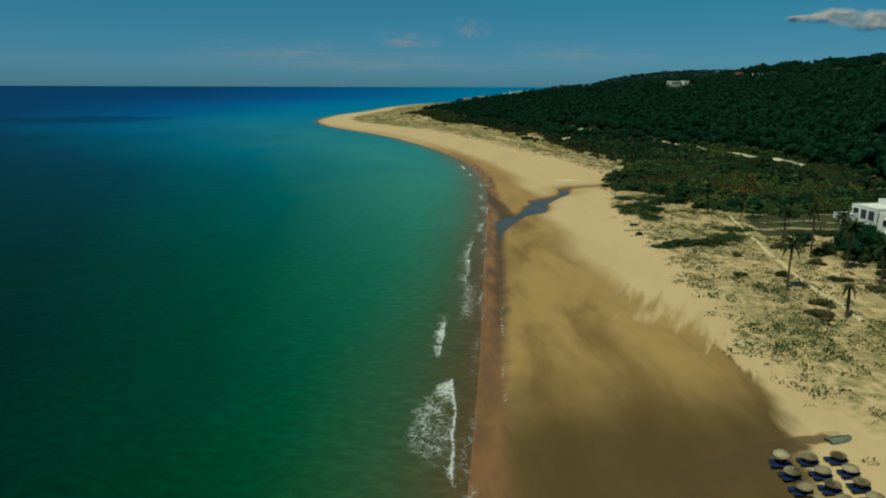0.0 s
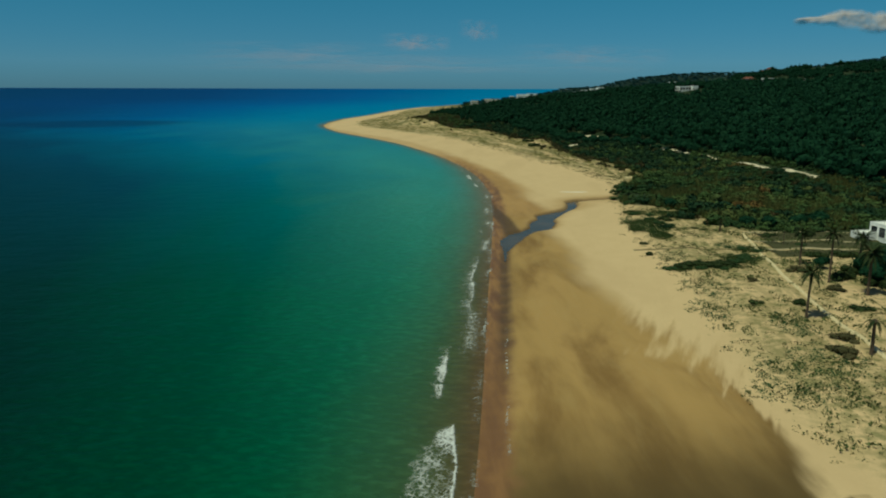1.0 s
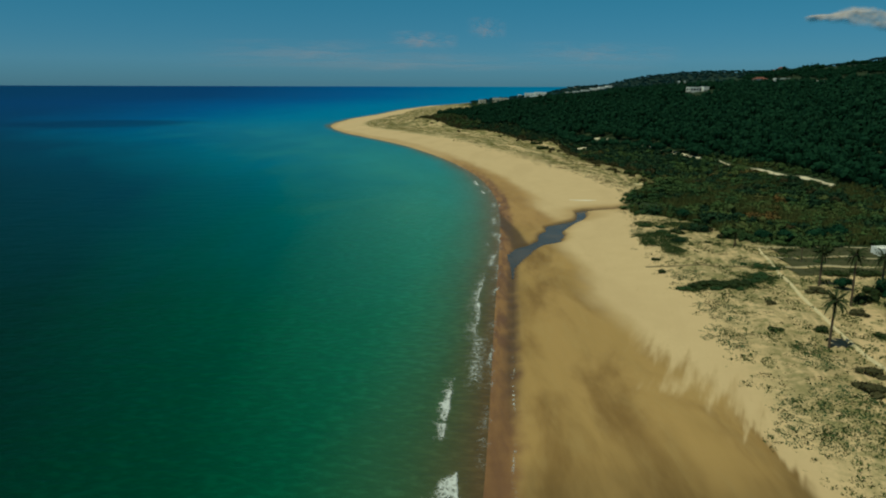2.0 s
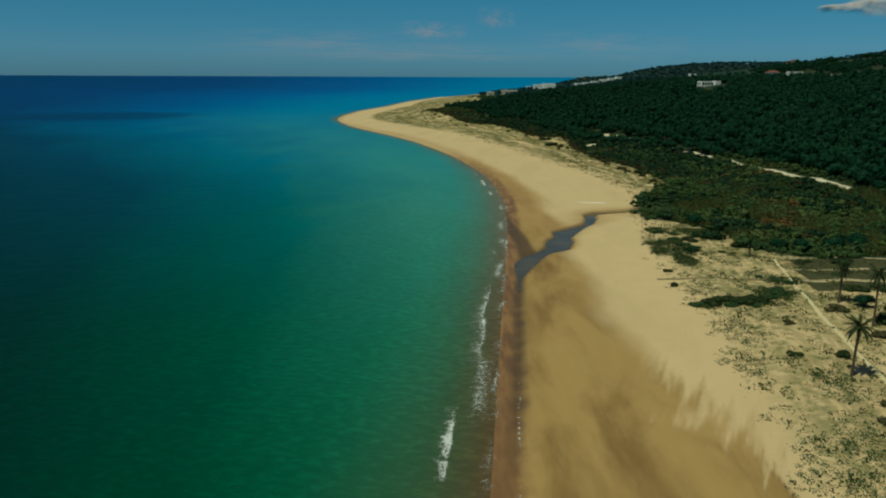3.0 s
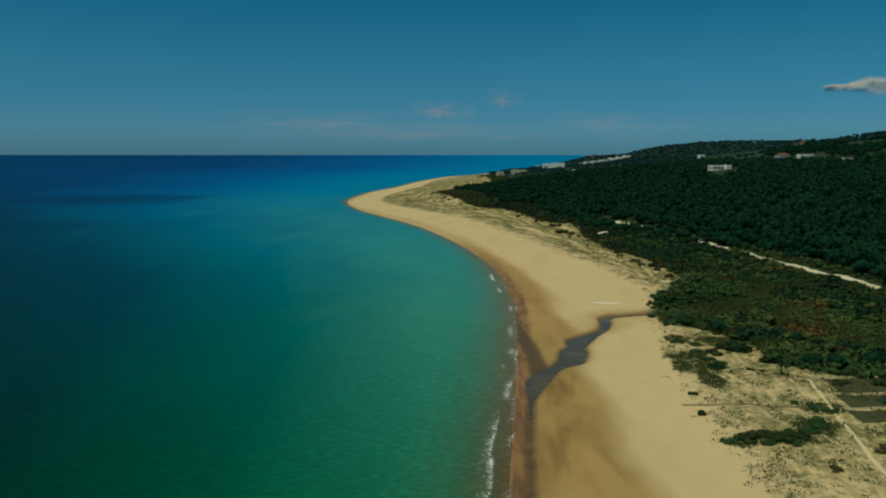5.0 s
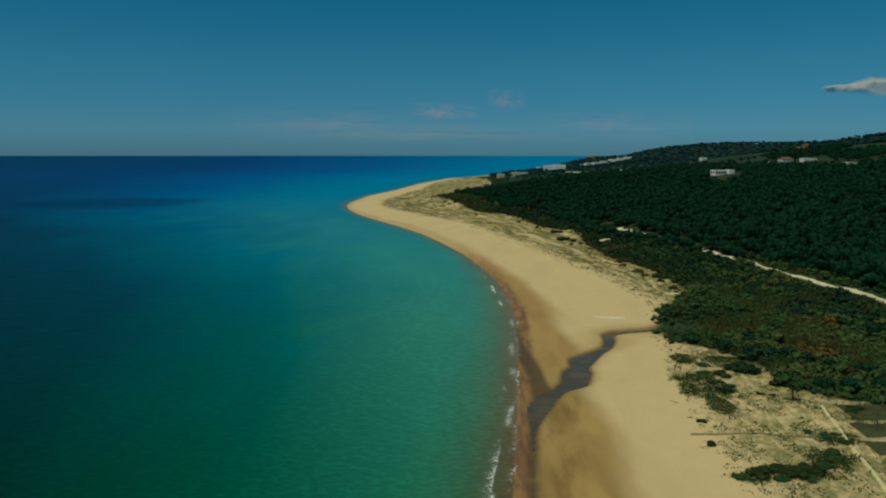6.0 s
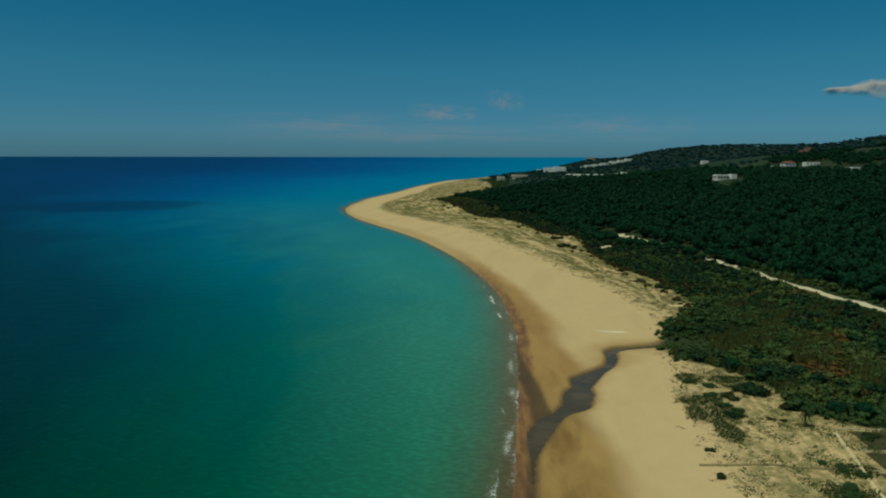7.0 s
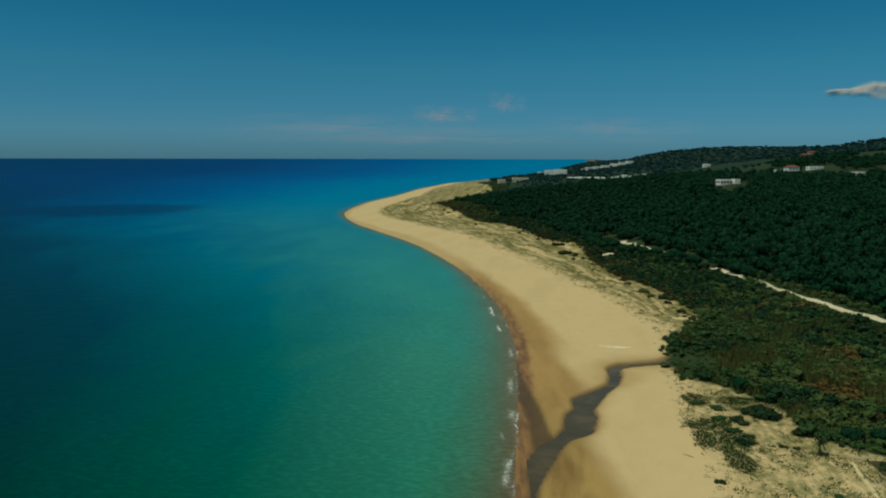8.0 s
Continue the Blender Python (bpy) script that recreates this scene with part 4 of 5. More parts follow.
scatter("low_shrubs", MAT + TUFT, xy, np.random.RandomState(7).uniform(0.35, 0.95, len(xy)), leaf_material("mat_leaves", (0.024, 0.050, 0.018), (0.080, 0.108, 0.036)),
        "low matted green shrub patches on the dune", "shrubs", 39, width=0.9)
xy = spots(35, 90, 50, 205, 0.62, 29, patch_spot([(38.5, 65.5, 4.2, 7), (44.5, 70, 4, 6), (47, 83, 3, 5), (39.5, 92, 3, 5), (43, 102, 3, 6), (45, 124, 3, 4), (57, 120.5, 3, 3.5), (58.5, 131, 3.2, 3.2), (49.5, 150, 3, 9), (47.5, 162, 3, 4)], 0.6))
scatter("green_plants", TUFT + MAT, xy, np.random.RandomState(7).uniform(0.2, 0.75, len(xy)), GREEN, "leafy green ground plants on the sand", "plants", 40)


def clump_spot(x, y, rng):
    v, s = off(VEG, x, y), off(SCRUB, x, y)
    return (v > 0.5) & (s < 1) & (rng.uniform(size=len(x)) < (0.24 + 0.24 * sstep(195 * K, 235 * K, y)) * (0.3 + sstep(-0.2, 0.6, waves(x, y, 5, 46)))) & (near_line(x, y, STREAM_M)[0] > 6)


xy = spots(25, 120, 40, 420, 1.5, 30, clump_spot)
scatter("dune_clumps", MAT, xy, np.random.RandomState(9).uniform(0, 1, len(xy)) ** 2 * 0.9 + 0.25, leaf_material("dark_tufts", (0.028, 0.040, 0.016), (0.09, 0.09, 0.038)),
        "dark scattered tufts on the dunes", "tufts", 41, width=0.9)

xy = spots(70, 120, 140, 180, 0.8, 31, patch_spot([(79, 139, 13, 3.2), (75, 131, 9, 2.2), (72, 124, 8, 2.2)], 0.85))
scatter("field_weeds", TUFT, xy, np.random.RandomState(9).uniform(0.25, 0.8, len(xy)), leaf_material("weeds", (0.03, 0.045, 0.018), (0.085, 0.085, 0.035)),
        "dark weeds on the small fields", "weeds", 42)


# ---- foam along the water's edge ----
def build_foam():
    y = np.arange(22 * K, 345 * K, 0.4)
    d = np.arange(-10, 4.3, 0.14)
    yy, dd = np.meshgrid(y, d, indexing="ij")
    slope = SHORE[1](yy)
    xx = SHORE[0](yy) + dd / slope
    lane = -3.2 + 0.9 * waves(yy, yy * 0, 33, 51) + 0.4 * waves(yy, yy * 0, 6, 61)
    there = sstep(0.1, 0.45, waves(yy, yy * 0 + 7, 34, 52) + 0.35 * waves(yy, yy * 0, 8, 62)) * sstep(340 * K, 250 * K, yy) * sstep(112, 120, yy)
    there = np.maximum(there, 0.8 * sstep(112, 118, yy) * sstep(160, 148, yy) * (0.55 + 0.45 * waves(yy, yy * 0, 7, 65)))
    width = 0.8 + 0.45 * waves(yy, yy * 0, 9, 53)
    front = (dd - lane) / np.maximum(width, 0.16)
    breaker = there * np.exp(-np.where(front > 0, 14.0, 0.6) * front ** 2) * (0.62 + 0.38 * waves(yy, dd * 2, 3.0, 64)) + 0.5 * there * np.exp(-(front / 0.28) ** 2)
    # a spent wave with a long lacy back, and a small one breaking further out
    back = dd + 1.5 + 0.072 * (yy - 52) - 0.25 * waves(yy, yy * 0, 7, 67)
    length = 4.3 * sstep(73, 62, yy) * sstep(48, 56, yy) + 0.3
    near = sstep(72, 70.5, yy) * sstep(46, 50, yy)
    body = sstep(0.12, -0.05, back) * sstep(-length - 0.6, -length + 0.6, back - 0.5 * waves(yy, dd, 2.2, 68))
    spent = near * (body * (0.20 + 0.30 * waves(yy, dd * 1.5, 3.2, 69) + 0.10 * waves(yy, dd, 1.0, 72) + 0.6 * sstep(64, 69, yy) * sstep(-2.5, -0.6, back)) + 0.75 * np.exp(-(back / 0.16) ** 2))
    crest = dd + 5.2 - 0.3 * waves(yy, yy * 0, 9, 70)
    lump = np.clip(0.35 + 0.9 * waves(yy, yy * 0, 4.2, 71), 0, 1.2) * sstep(98, 94, yy) * sstep(75, 78, yy)
    small = lump * (0.8 * sstep(0.15, -0.05, crest) * sstep(-1.5, -0.2, crest - 0.7 * waves(yy, dd, 2.4, 73)) + 0.3 * np.exp(-(crest / 0.2) ** 2))
    haze = 0.34 * np.exp(-((dd + 2.3) / 1.0) ** 2) * sstep(92, 99, yy) * sstep(118, 112, yy)
    breaker = np.maximum(breaker, np.maximum(spent, np.maximum(small, haze)))
    edge = 0.2 + 0.8 * waves(yy, yy * 0, 9, 54) + 0.3 * waves(yy, yy * 0, 2.2, 55)
    lip = 0.62 * np.exp(-((dd - edge) / 0.24) ** 2) * sstep(-0.1, 0.5, waves(yy, yy * 0, 17, 56)) + 0.25 * np.exp(-((dd - edge + 0.5) / 0.5) ** 2) * sstep(-0.3, 0.5, waves(yy, dd, 7, 66))
    wash = 0.5 * np.exp(-((dd + 1.6 - 0.6 * waves(yy, yy * 0, 12, 57)) / 0.8) ** 2) * sstep(0.0, 0.6, waves(yy, yy * 0, 16, 58)) * sstep(330, 260, yy)
    high = 0.6 * np.exp(-((dd - 3.3 - 0.35 * waves(yy, yy * 0, 8, 59)) / 0.14) ** 2) * sstep(-0.1, 0.5, waves(yy, yy * 0, 14, 60)) * sstep(112, 96, yy)
    broken = sstep(-1.0, 0.1, waves(yy * 2.3, dd, 4, 63))
    foam = np.clip(1.1 * breaker + lip * broken * (1 - 0.6 * sstep(72, 62, yy)) + wash * sstep(96, 118, yy) + high * broken, 0, 1)
    z = np.maximum(0.03 + 0.16 * breaker, height(xx, yy) + 0.03)
    q = grid_quads(*xx.shape)
    keep = (foam.ravel()[q] > 0.02).any(1)
    me = mesh_of("sea_foam", np.stack([xx, yy, z], -1).reshape(-1, 3), quads=q[keep][:, ::-1], attrs={"foam": foam})
    me.materials.append(foam_material())
    return tagged(new("sea_foam", me), "white foam of small breaking waves at the shore", "foam", kind="stuff")


build_foam()


# ---- single shrubs and trees ----
def leafy_mesh(name, seed, blobs, leaves, leaf, flat, mat, spread, base, ball=BALL1):
    v, f = crown(np.random.RandomState(seed), blobs, leaves, leaf, flat, ball, spread, base, 1.4)
    me = mesh_of(name, v, tris=f, attrs={"tint": np.full(len(v), 0.2)}, smooth=False)
    me.materials.append(mat)
    return me


def make_shrub(seed, mat, label, flat=0.75):
    root = tagged(new("shrub"), label, "shrub")
    part("foliage", leafy_mesh("foliage", seed, 9, 520, 0.095, flat, mat, 0.75, 0.22), None, root)
    r = random.Random(seed)
    for k in range(3):
        bm = bmesh.new()
        a = r.uniform(0, 6.28)
        tube(bm, [(0.05 * math.cos(a), 0.05 * math.sin(a), -0.08), (0.15 * math.cos(a), 0.15 * math.sin(a), 0.15), (0.35 * math.cos(a), 0.35 * math.sin(a), 0.4)],
             [0.035, 0.028, 0.012], 5)
        part("stem", bm, BARK, root)
    return root


def put(root, x, y, size, wide=1.0, turn=0.0, sink=0.05):
    """A pose on the ground at a place of the plan."""
    return Matrix.Translation((x * K, y * K, ground_z(x * K, y * K) - sink)) @ Matrix.Rotation(turn, 4, "Z") @ Matrix.Diagonal((size * wide, size * wide, size, 1))


def plant(root, m, again):
    """Puts the thing at the pose m, or a copy of it if it stands already."""
    if again:
        copy_thing(root, m @ Matrix.Diagonal([1 / v for v in root.scale] + [1]))
    else:
        root.matrix_basis = m


DARK_SHRUB = leaf_material("dark_shrub_leaves", (0.014, 0.028, 0.011), (0.046, 0.06, 0.022))
DRY_SHRUB = leaf_material("dry_shrub_leaves", (0.04, 0.042, 0.02), (0.10, 0.085, 0.04))
shrub_kinds = [make_shrub(61, DARK_SHRUB, "dense dark green shrub on the sand"), make_shrub(62, SHRUB, "green dune shrub with loose twigs"),
               make_shrub(63, DRY_SHRUB, "low olive brown cushion shrub on the dune", 0.6)]
shrub_places = [(0, 60.2, 163.5, 3.0, 1.1), (0, 42.9, 135.5, 1.0, 1.0), (0, 41.2, 126.3, 1.1, 1.0), (0, 57.2, 146.8, 0.9, 1.0), (0, 59.2, 146.6, 0.8, 1.0),
                (2, 51.0, 104.5, 1.1, 1.0), (0, 46.4, 92.4, 1.0, 1.2), (0, 52.4, 92.2, 1.4, 1.0), (2, 47.2, 72.2, 1.5, 1.5), (2, 50.0, 76.6, 1.4, 1.4),
                (2, 61.8, 99.5, 1.5, 1.2), (2, 61.4, 111.0, 1.6, 1.4), (0, 54.6, 158.5, 1.9, 1.2), (1, 53.0, 166.0, 1.2, 1.6), (1, 51.5, 160.5, 1.0, 1.8), (1, 51.8, 154.0, 1.1, 1.7),
                (1, 50.6, 170.0, 1.1, 1.5), (1, 53.4, 151.5, 0.9, 1.6), (0, 55.4, 386.0, 3.2, 1.3), (0, 56.5, 421.0, 3.0, 1.4), (0, 70.9, 413.0, 2.6, 1.2), (0, 73.8, 272.5, 3.0, 1.2),
                (2, 68.5, 284.0, 2.2, 1.3), (0, 78.0, 284.0, 2.4, 1.3), (0, 68.0, 168.0, 2.6, 1.2), (1, 66.5, 158.0, 2.0, 1.3), (1, 41.5, 115.0, 1.0, 1.7), (0, 44.0, 115.5, 1.3, 1.6),
                (0, 46.5, 116.2, 1.4, 1.7), (0, 49.0, 115.4, 1.5, 1.7), (0, 51.5, 116.3, 1.4, 1.6), (1, 54.0, 117.6, 1.1, 1.7), (1, 56.3, 119.4, 1.1, 1.7), (1, 57.5, 122.2, 1.0, 1.6),
                (1, 46.5, 113.6, 0.9, 1.6), (1, 50.2, 113.4, 0.8, 1.6), (1, 59.5, 128.0, 0.9, 1.7), (1, 61.5, 126.0, 1.0, 1.5), (1, 57.8, 130.5, 0.7, 1.6),
                (0, 66.5, 106.0, 2.0, 1.3), (0, 70.5, 103.0, 2.4, 1.4), (0, 74.0, 106.0, 2.6, 1.4), (0, 71.0, 110.0, 2.2, 1.3), (0, 77.0, 111.5, 2.8, 1.3), (0, 68.5, 92.0, 1.6, 1.5),
                (2, 62.0, 84.0, 1.3, 1.6), (2, 66.0, 82.0, 1.4, 1.6), (0, 60.5, 90.5, 1.2, 1.6), (0, 80.5, 104.5, 2.8, 1.3), (0, 72.0, 97.0, 2.2, 1.3), (0, 83.0, 113.5, 2.6, 1.2),
                (0, 70.0, 139.5, 1.3, 1.6), (0, 77.0, 138.5, 1.8, 1.5), (0, 82.0, 146.0, 2.2, 1.4), (1, 71.5, 129.5, 0.8, 1.9), (0, 76.0, 122.5, 2.0, 1.5), (0, 70.5, 121.5, 1.6, 1.5)]
rs = random.Random(9)
first_use = set()
for kind, x, y, size, wide in shrub_places:
    m = put(None, x, y, size, wide, rs.uniform(0, 6.28))
    plant(shrub_kinds[kind], m, kind in first_use)
    first_use.add(kind)


def make_pine(seed):
    root = tagged(new("pine_tree"), "dark green rounded pine at the edge of the wood", "tree", "pines at the wood's edge")
    r = random.Random(seed)
    bm = bmesh.new()
    bend = r.uniform(-0.05, 0.05)
    tube(bm, [(0, 0, -0.05), (bend * 0.5, 0, 0.25), (bend, bend, 0.55), (bend * 1.5, bend, 0.8)], [0.035, 0.028, 0.02, 0.008], 7)
    part("trunk", bm, BARK, root)
    for k in range(5):
        bm = bmesh.new()
        a, z = r.uniform(0, 6.28), r.uniform(0.3, 0.6)
        tube(bm, [(bend, 0, z), (0.16 * math.cos(a), 0.16 * math.sin(a), z + 0.07), (0.34 * math.cos(a), 0.34 * math.sin(a), z + 0.12)], [0.014, 0.01, 0.005], 5)
        part("limb", bm, BARK, root)
    part("crown", leafy_mesh("crown", seed, 10, 640, 0.06, 0.7, PINE, 0.42, 0.42), None, root)
    return root


pines = [make_pine(71), make_pine(72), make_pine(73)]
rs = random.Random(12)
spot_y = 182.0
first_use = set()
while spot_y < 500:
    for row in range(2):
        yy = spot_y + rs.uniform(-1, 1)
        xx = float(WOOD[0](yy * K)) / K + 0.6 + row * 3.6 + rs.uniform(-1, 1)
        if rs.random() < 0.45:
            continue
        m = put(None, xx, yy, rs.uniform(3.4, 6.4), rs.uniform(0.85, 1.2), rs.uniform(0, 6.28))
        k = rs.randrange(3)
        plant(pines[k], m, k in first_use)
        first_use.add(k)
    spot_y += rs.uniform(3.5, 5.5)
for xx, yy, size in ((69.5, 103.5, 4.2), (71.5, 108, 4.6), (73.5, 100.5, 4.4), (66.6, 112.5, 2.8), (76, 109, 5.0), (80, 117, 4.0),
                     (84, 104, 6.0), (62.5, 178, 3.8), (70, 150, 3.4), (75, 149.5, 3.8), (81, 150, 4.2), (87, 152, 4.6)):
    plant(pines[int(size * 10) % 3], put(None, xx, yy, size, 1.0, xx), True)


# ---- palms ----
def frond_mesh(seed, length, droop, lift):
    r = random.Random(seed)
    bm = bmesh.new()
    n = 9
    pts = []
    for k in range(n):
        t = k / (n - 1)
        pts.append(Vector((length * (t - 0.12 * t * t), 0, length * (lift * t - droop * t * t))))
    tube(bm, pts, [0.04 * (1 - 0.85 * k / (n - 1)) for k in range(n)], 4)
    for k in range(34):
        t = 0.12 + 0.86 * k / 33
        i = min(int(t * (n - 1)), n - 2)
        p = pts[i].lerp(pts[i + 1], t * (n - 1) - i)
        way = (pts[i + 1] - pts[i]).normalized()
        size = length * 0.23 * math.sin(math.pi * min(1, t * 0.85 + 0.15)) ** 0.6 * r.uniform(0.85, 1.1)
        for side in (-1, 1):
            tip = p + way * size * 0.55 + Vector((0, side * size * 0.75, -size * r.uniform(0.15, 0.5)))
            a, b = p - way * 0.05, p + way * 0.07
            bm.faces.new([bm.verts.new(q) for q in (a, b, tip)])
    me = bpy.data.meshes.new("frond")
    bm.to_mesh(me)
    bm.free()
    me.materials.append(PALM_LEAF)
    return me


FRONDS = [frond_mesh(81, 2.3, 0.35, 0.95), frond_mesh(82, 2.5, 0.6, 0.6), frond_mesh(83, 2.4, 0.85, 0.25), frond_mesh(84, 2.0, 1.15, 0.0)]


def make_palm(x, y, tall, fronds, girth, label, spread=1.0, seed=0, thin=False):
    root = tagged(new("palm_tree"), label, "palm tree", "palms on the dunes")
    r = random.Random(seed)
    lean = r.uniform(-0.25, 0.25)
    bm = bmesh.new()
    n = 18
    pts = [(lean * (k / n) ** 2, 0.1 * lean * k / n, -0.15 + (tall + 0.15) * k / n) for k in range(n + 1)]
    tube(bm, pts, [girth * (1.35 if k == 0 else 1.0 - 0.25 * k / n) * (1.06 if k % 2 else 0.94) for k in range(n + 1)], 9)
    part("trunk", bm, BARK, root)
    bm = bmesh.new()
    tube(bm, [(lean, 0.1 * lean, tall - 0.7), (lean, 0.1 * lean, tall - 0.25), (lean, 0.1 * lean, tall + 0.15)], [girth * 0.9, girth * 1.7, girth * 0.8], 9)
    part("crown_base", bm, BARK, root, "brown stubs of cut fronds")
    for k in range(fronds):
        level = k / max(fronds - 1, 1)
        i = min(3, int(level * 4)) if not thin else 3 - (k % 2)
        ob = part("frond", FRONDS[i], None, root)
        ob.matrix_basis = pose(lean, 0.1 * lean, tall, 0, r.uniform(-8, 8), (k * 137.5 + r.uniform(-12, 12)) % 360) @ Matrix.Diagonal((spread, spread, spread, 1))
    root.matrix_basis = pose(x * K, y * K, ground_z(x * K, y * K), 0, 0, r.uniform(0, 360))
    return root


TALL = "tall date palm with arching grey-green fronds on the dunes"
make_palm(50.4, 86.3, 7.6, 28, 0.2, TALL, 1.0, 1)
make_palm(63.0, 103.8, 9.6, 24, 0.2, TALL, 0.95, 2)
make_palm(65.2, 97.2, 7.8, 34, 0.26, "broad dark date palm among shrubs", 1.15, 3)
make_palm(64.4, 87.4, 6.8, 28, 0.2, TALL, 1.1, 4)
make_palm(63.8, 114.6, 7.0, 26, 0.22, TALL, 0.9, 5)
make_palm(50.2, 71.6, 4.9, 9, 0.26, "half-dead stumpy palm with few hanging fronds", 0.8, 6, True)
make_palm(61.4, 143.6, 2.8, 22, 0.2, "small dark palm beside the scrub", 0.65, 7)
make_palm(72.5, 112.0, 6.5, 26, 0.24, "dark date palm near the villa", 1.05, 8)


# ---- small fields behind the dunes ----
FIELD = plain_material("ploughed_soil", (0.034, 0.042, 0.018), (0.098, 0.088, 0.040), 0.9, 0.95, 0.2, 0.5, False)
for y0, y1, x0, x1 in ((134.7, 142.5, 68.0, 94), (127.7, 133.7, 65.6, 85), (121.5, 126.7, 64.0, 81)):
    ribbon("field", np.stack([np.linspace(x0, x1, 40), np.full(40, (y0 + y1) / 2)], 1) * K, (y1 - y0) * K, 0.2, FIELD,
           "small brown field strip with dry weeds", "field", 0.05, None, 11)
for y, x0, x1 in ((143.0, 66.0, 95), (134.2, 64.4, 86), (127.2, 63.2, 82)):
    ribbon("field_path", np.stack([np.linspace(x0, x1, 50), y + 0.35 * np.sin(np.linspace(0, 5, 50))], 1) * K, 0.55, 0.2, plain_material("worn_earth", (0.34, 0.28, 0.17), (0.46, 0.39, 0.25), 1.5, 0.95, 0.2, 0.3, False),
           "pale sandy path between the small fields", "path", 0.2)


def make_post(x, y, tall):
    root = tagged(new("wooden_post"), "thin weathered wooden pole with a crossbar", "pole")
    bm = bmesh.new()
    tube(bm, [(0, 0, -0.1), (0, 0, tall * 0.5), (0.02, 0, tall)], [0.09, 0.08, 0.07], 8)
    part("pole", bm, BARK, root)
    bm = bmesh.new()
    box(bm, 0, 0, tall - 0.35, 1.1, 0.09, 0.09, 0, 0.01)
    part("crossbar", bm, BARK, root)
    root.matrix_basis = pose(x * K, y * K, ground_z(x * K, y * K))


make_post(68.3, 129.9, 3.6)

# ---- beach umbrellas and loungers ----
STRAW = plain_material("pale_thatch", (0.40, 0.33, 0.20), (0.54, 0.46, 0.31), 14, 0.95, 0.1, 0.6)
NAVY = plain_material("navy_canvas", (0.004, 0.012, 0.055), (0.008, 0.03, 0.14), 12, 0.85)
POLE_WOOD = plain_material("pole_wood", (0.20, 0.14, 0.08), (0.32, 0.23, 0.14), 10, 0.8)
WHITE_FRAME = plain_material("dark_plastic", (0.03, 0.035, 0.05), (0.05, 0.055, 0.07), 3, 0.5)


def make_umbrella():
    root = tagged(new("beach_umbrella"), "pale straw beach umbrella on a wooden pole over loungers", "umbrella", "beach umbrellas")
    bm = bmesh.new()
    tube(bm, [(0, 0, -0.2), (0, 0, 1.2), (0, 0, 2.42)], [0.045, 0.04, 0.035], 8)
    part("pole", bm, POLE_WOOD, root)
    bm = bmesh.new()
    r = random.Random(5)
    n, rings = 28, [(0.06, 2.42), (0.34, 2.37), (0.62, 2.22), (0.83, 1.98), (0.88, 1.74)]
    loops = [[bm.verts.new((rad * r.uniform(0.96, 1.04) * math.cos(6.28319 * k / n), rad * math.sin(6.28319 * k / n),
                            z + (r.uniform(-0.05, 0.05) if i > 2 else r.uniform(-0.015, 0.015)))) for k in range(n)] for i, (rad, z) in enumerate(rings)]
    for a, b in zip(loops, loops[1:]):
        for k in range(n):
            bm.faces.new((a[k], b[k], b[(k + 1) % n], a[(k + 1) % n]))
    bm.faces.new(loops[0])
    bmesh.ops.solidify(bm, geom=bm.faces[:], thickness=0.04)
    part("canopy", bm, STRAW, root)
    bm = bmesh.new()
    tube(bm, [(0, 0, 2.44), (0, 0, 2.52), (0, 0, 2.58)], [0.09, 0.07, 0.02], 8)
    part("cap", bm, STRAW, root)
    for k in range(6):
        bm = bmesh.new()
        a = k * 1.0472
        tube(bm, [(0, 0, 2.38), (0.74 * math.cos(a), 0.74 * math.sin(a), 1.97)], [0.015, 0.012], 5)
        part("rib", bm, POLE_WOOD, root)
    return root


def make_lounger():
    root = tagged(new("sun_lounger"), "navy blue sun lounger on dark legs under an umbrella", "lounger", "sun loungers")
    bm = bmesh.new()
    for s in (-0.29, 0.29):
        box(bm, 0, s, 0.3, 1.9, 0.05, 0.05, 0, 0.01)
    for x in (-0.93, -0.3, 0.3, 0.93):
        box(bm, x, 0, 0.3, 0.05, 0.56, 0.045)
    part("frame", bm, WHITE_FRAME, root)
    bm = bmesh.new()
    box(bm, -0.28, 0, 0.36, 1.3, 0.6, 0.07, 0, 0.02)
    part("mattress", bm, NAVY, root)
    bm = bmesh.new()
    got = box(bm, 0, 0, 0, 0.7, 0.6, 0.07, 0, 0.02)
    bmesh.ops.transform(bm, matrix=pose(0.66, 0, 0.5, 0, -28, 0), verts=bm.verts[:])
    part("backrest", bm, NAVY, root)
    for x in (-0.8, 0.8):
        for y in (-0.27, 0.27):
            bm = bmesh.new()
            box(bm, x, y, 0.13, 0.05, 0.05, 0.3)
            part("leg", bm, WHITE_FRAME, root)
    return root


umbrella, lounger = make_umbrella(), make_lounger()
rs = random.Random(3)
done = 0
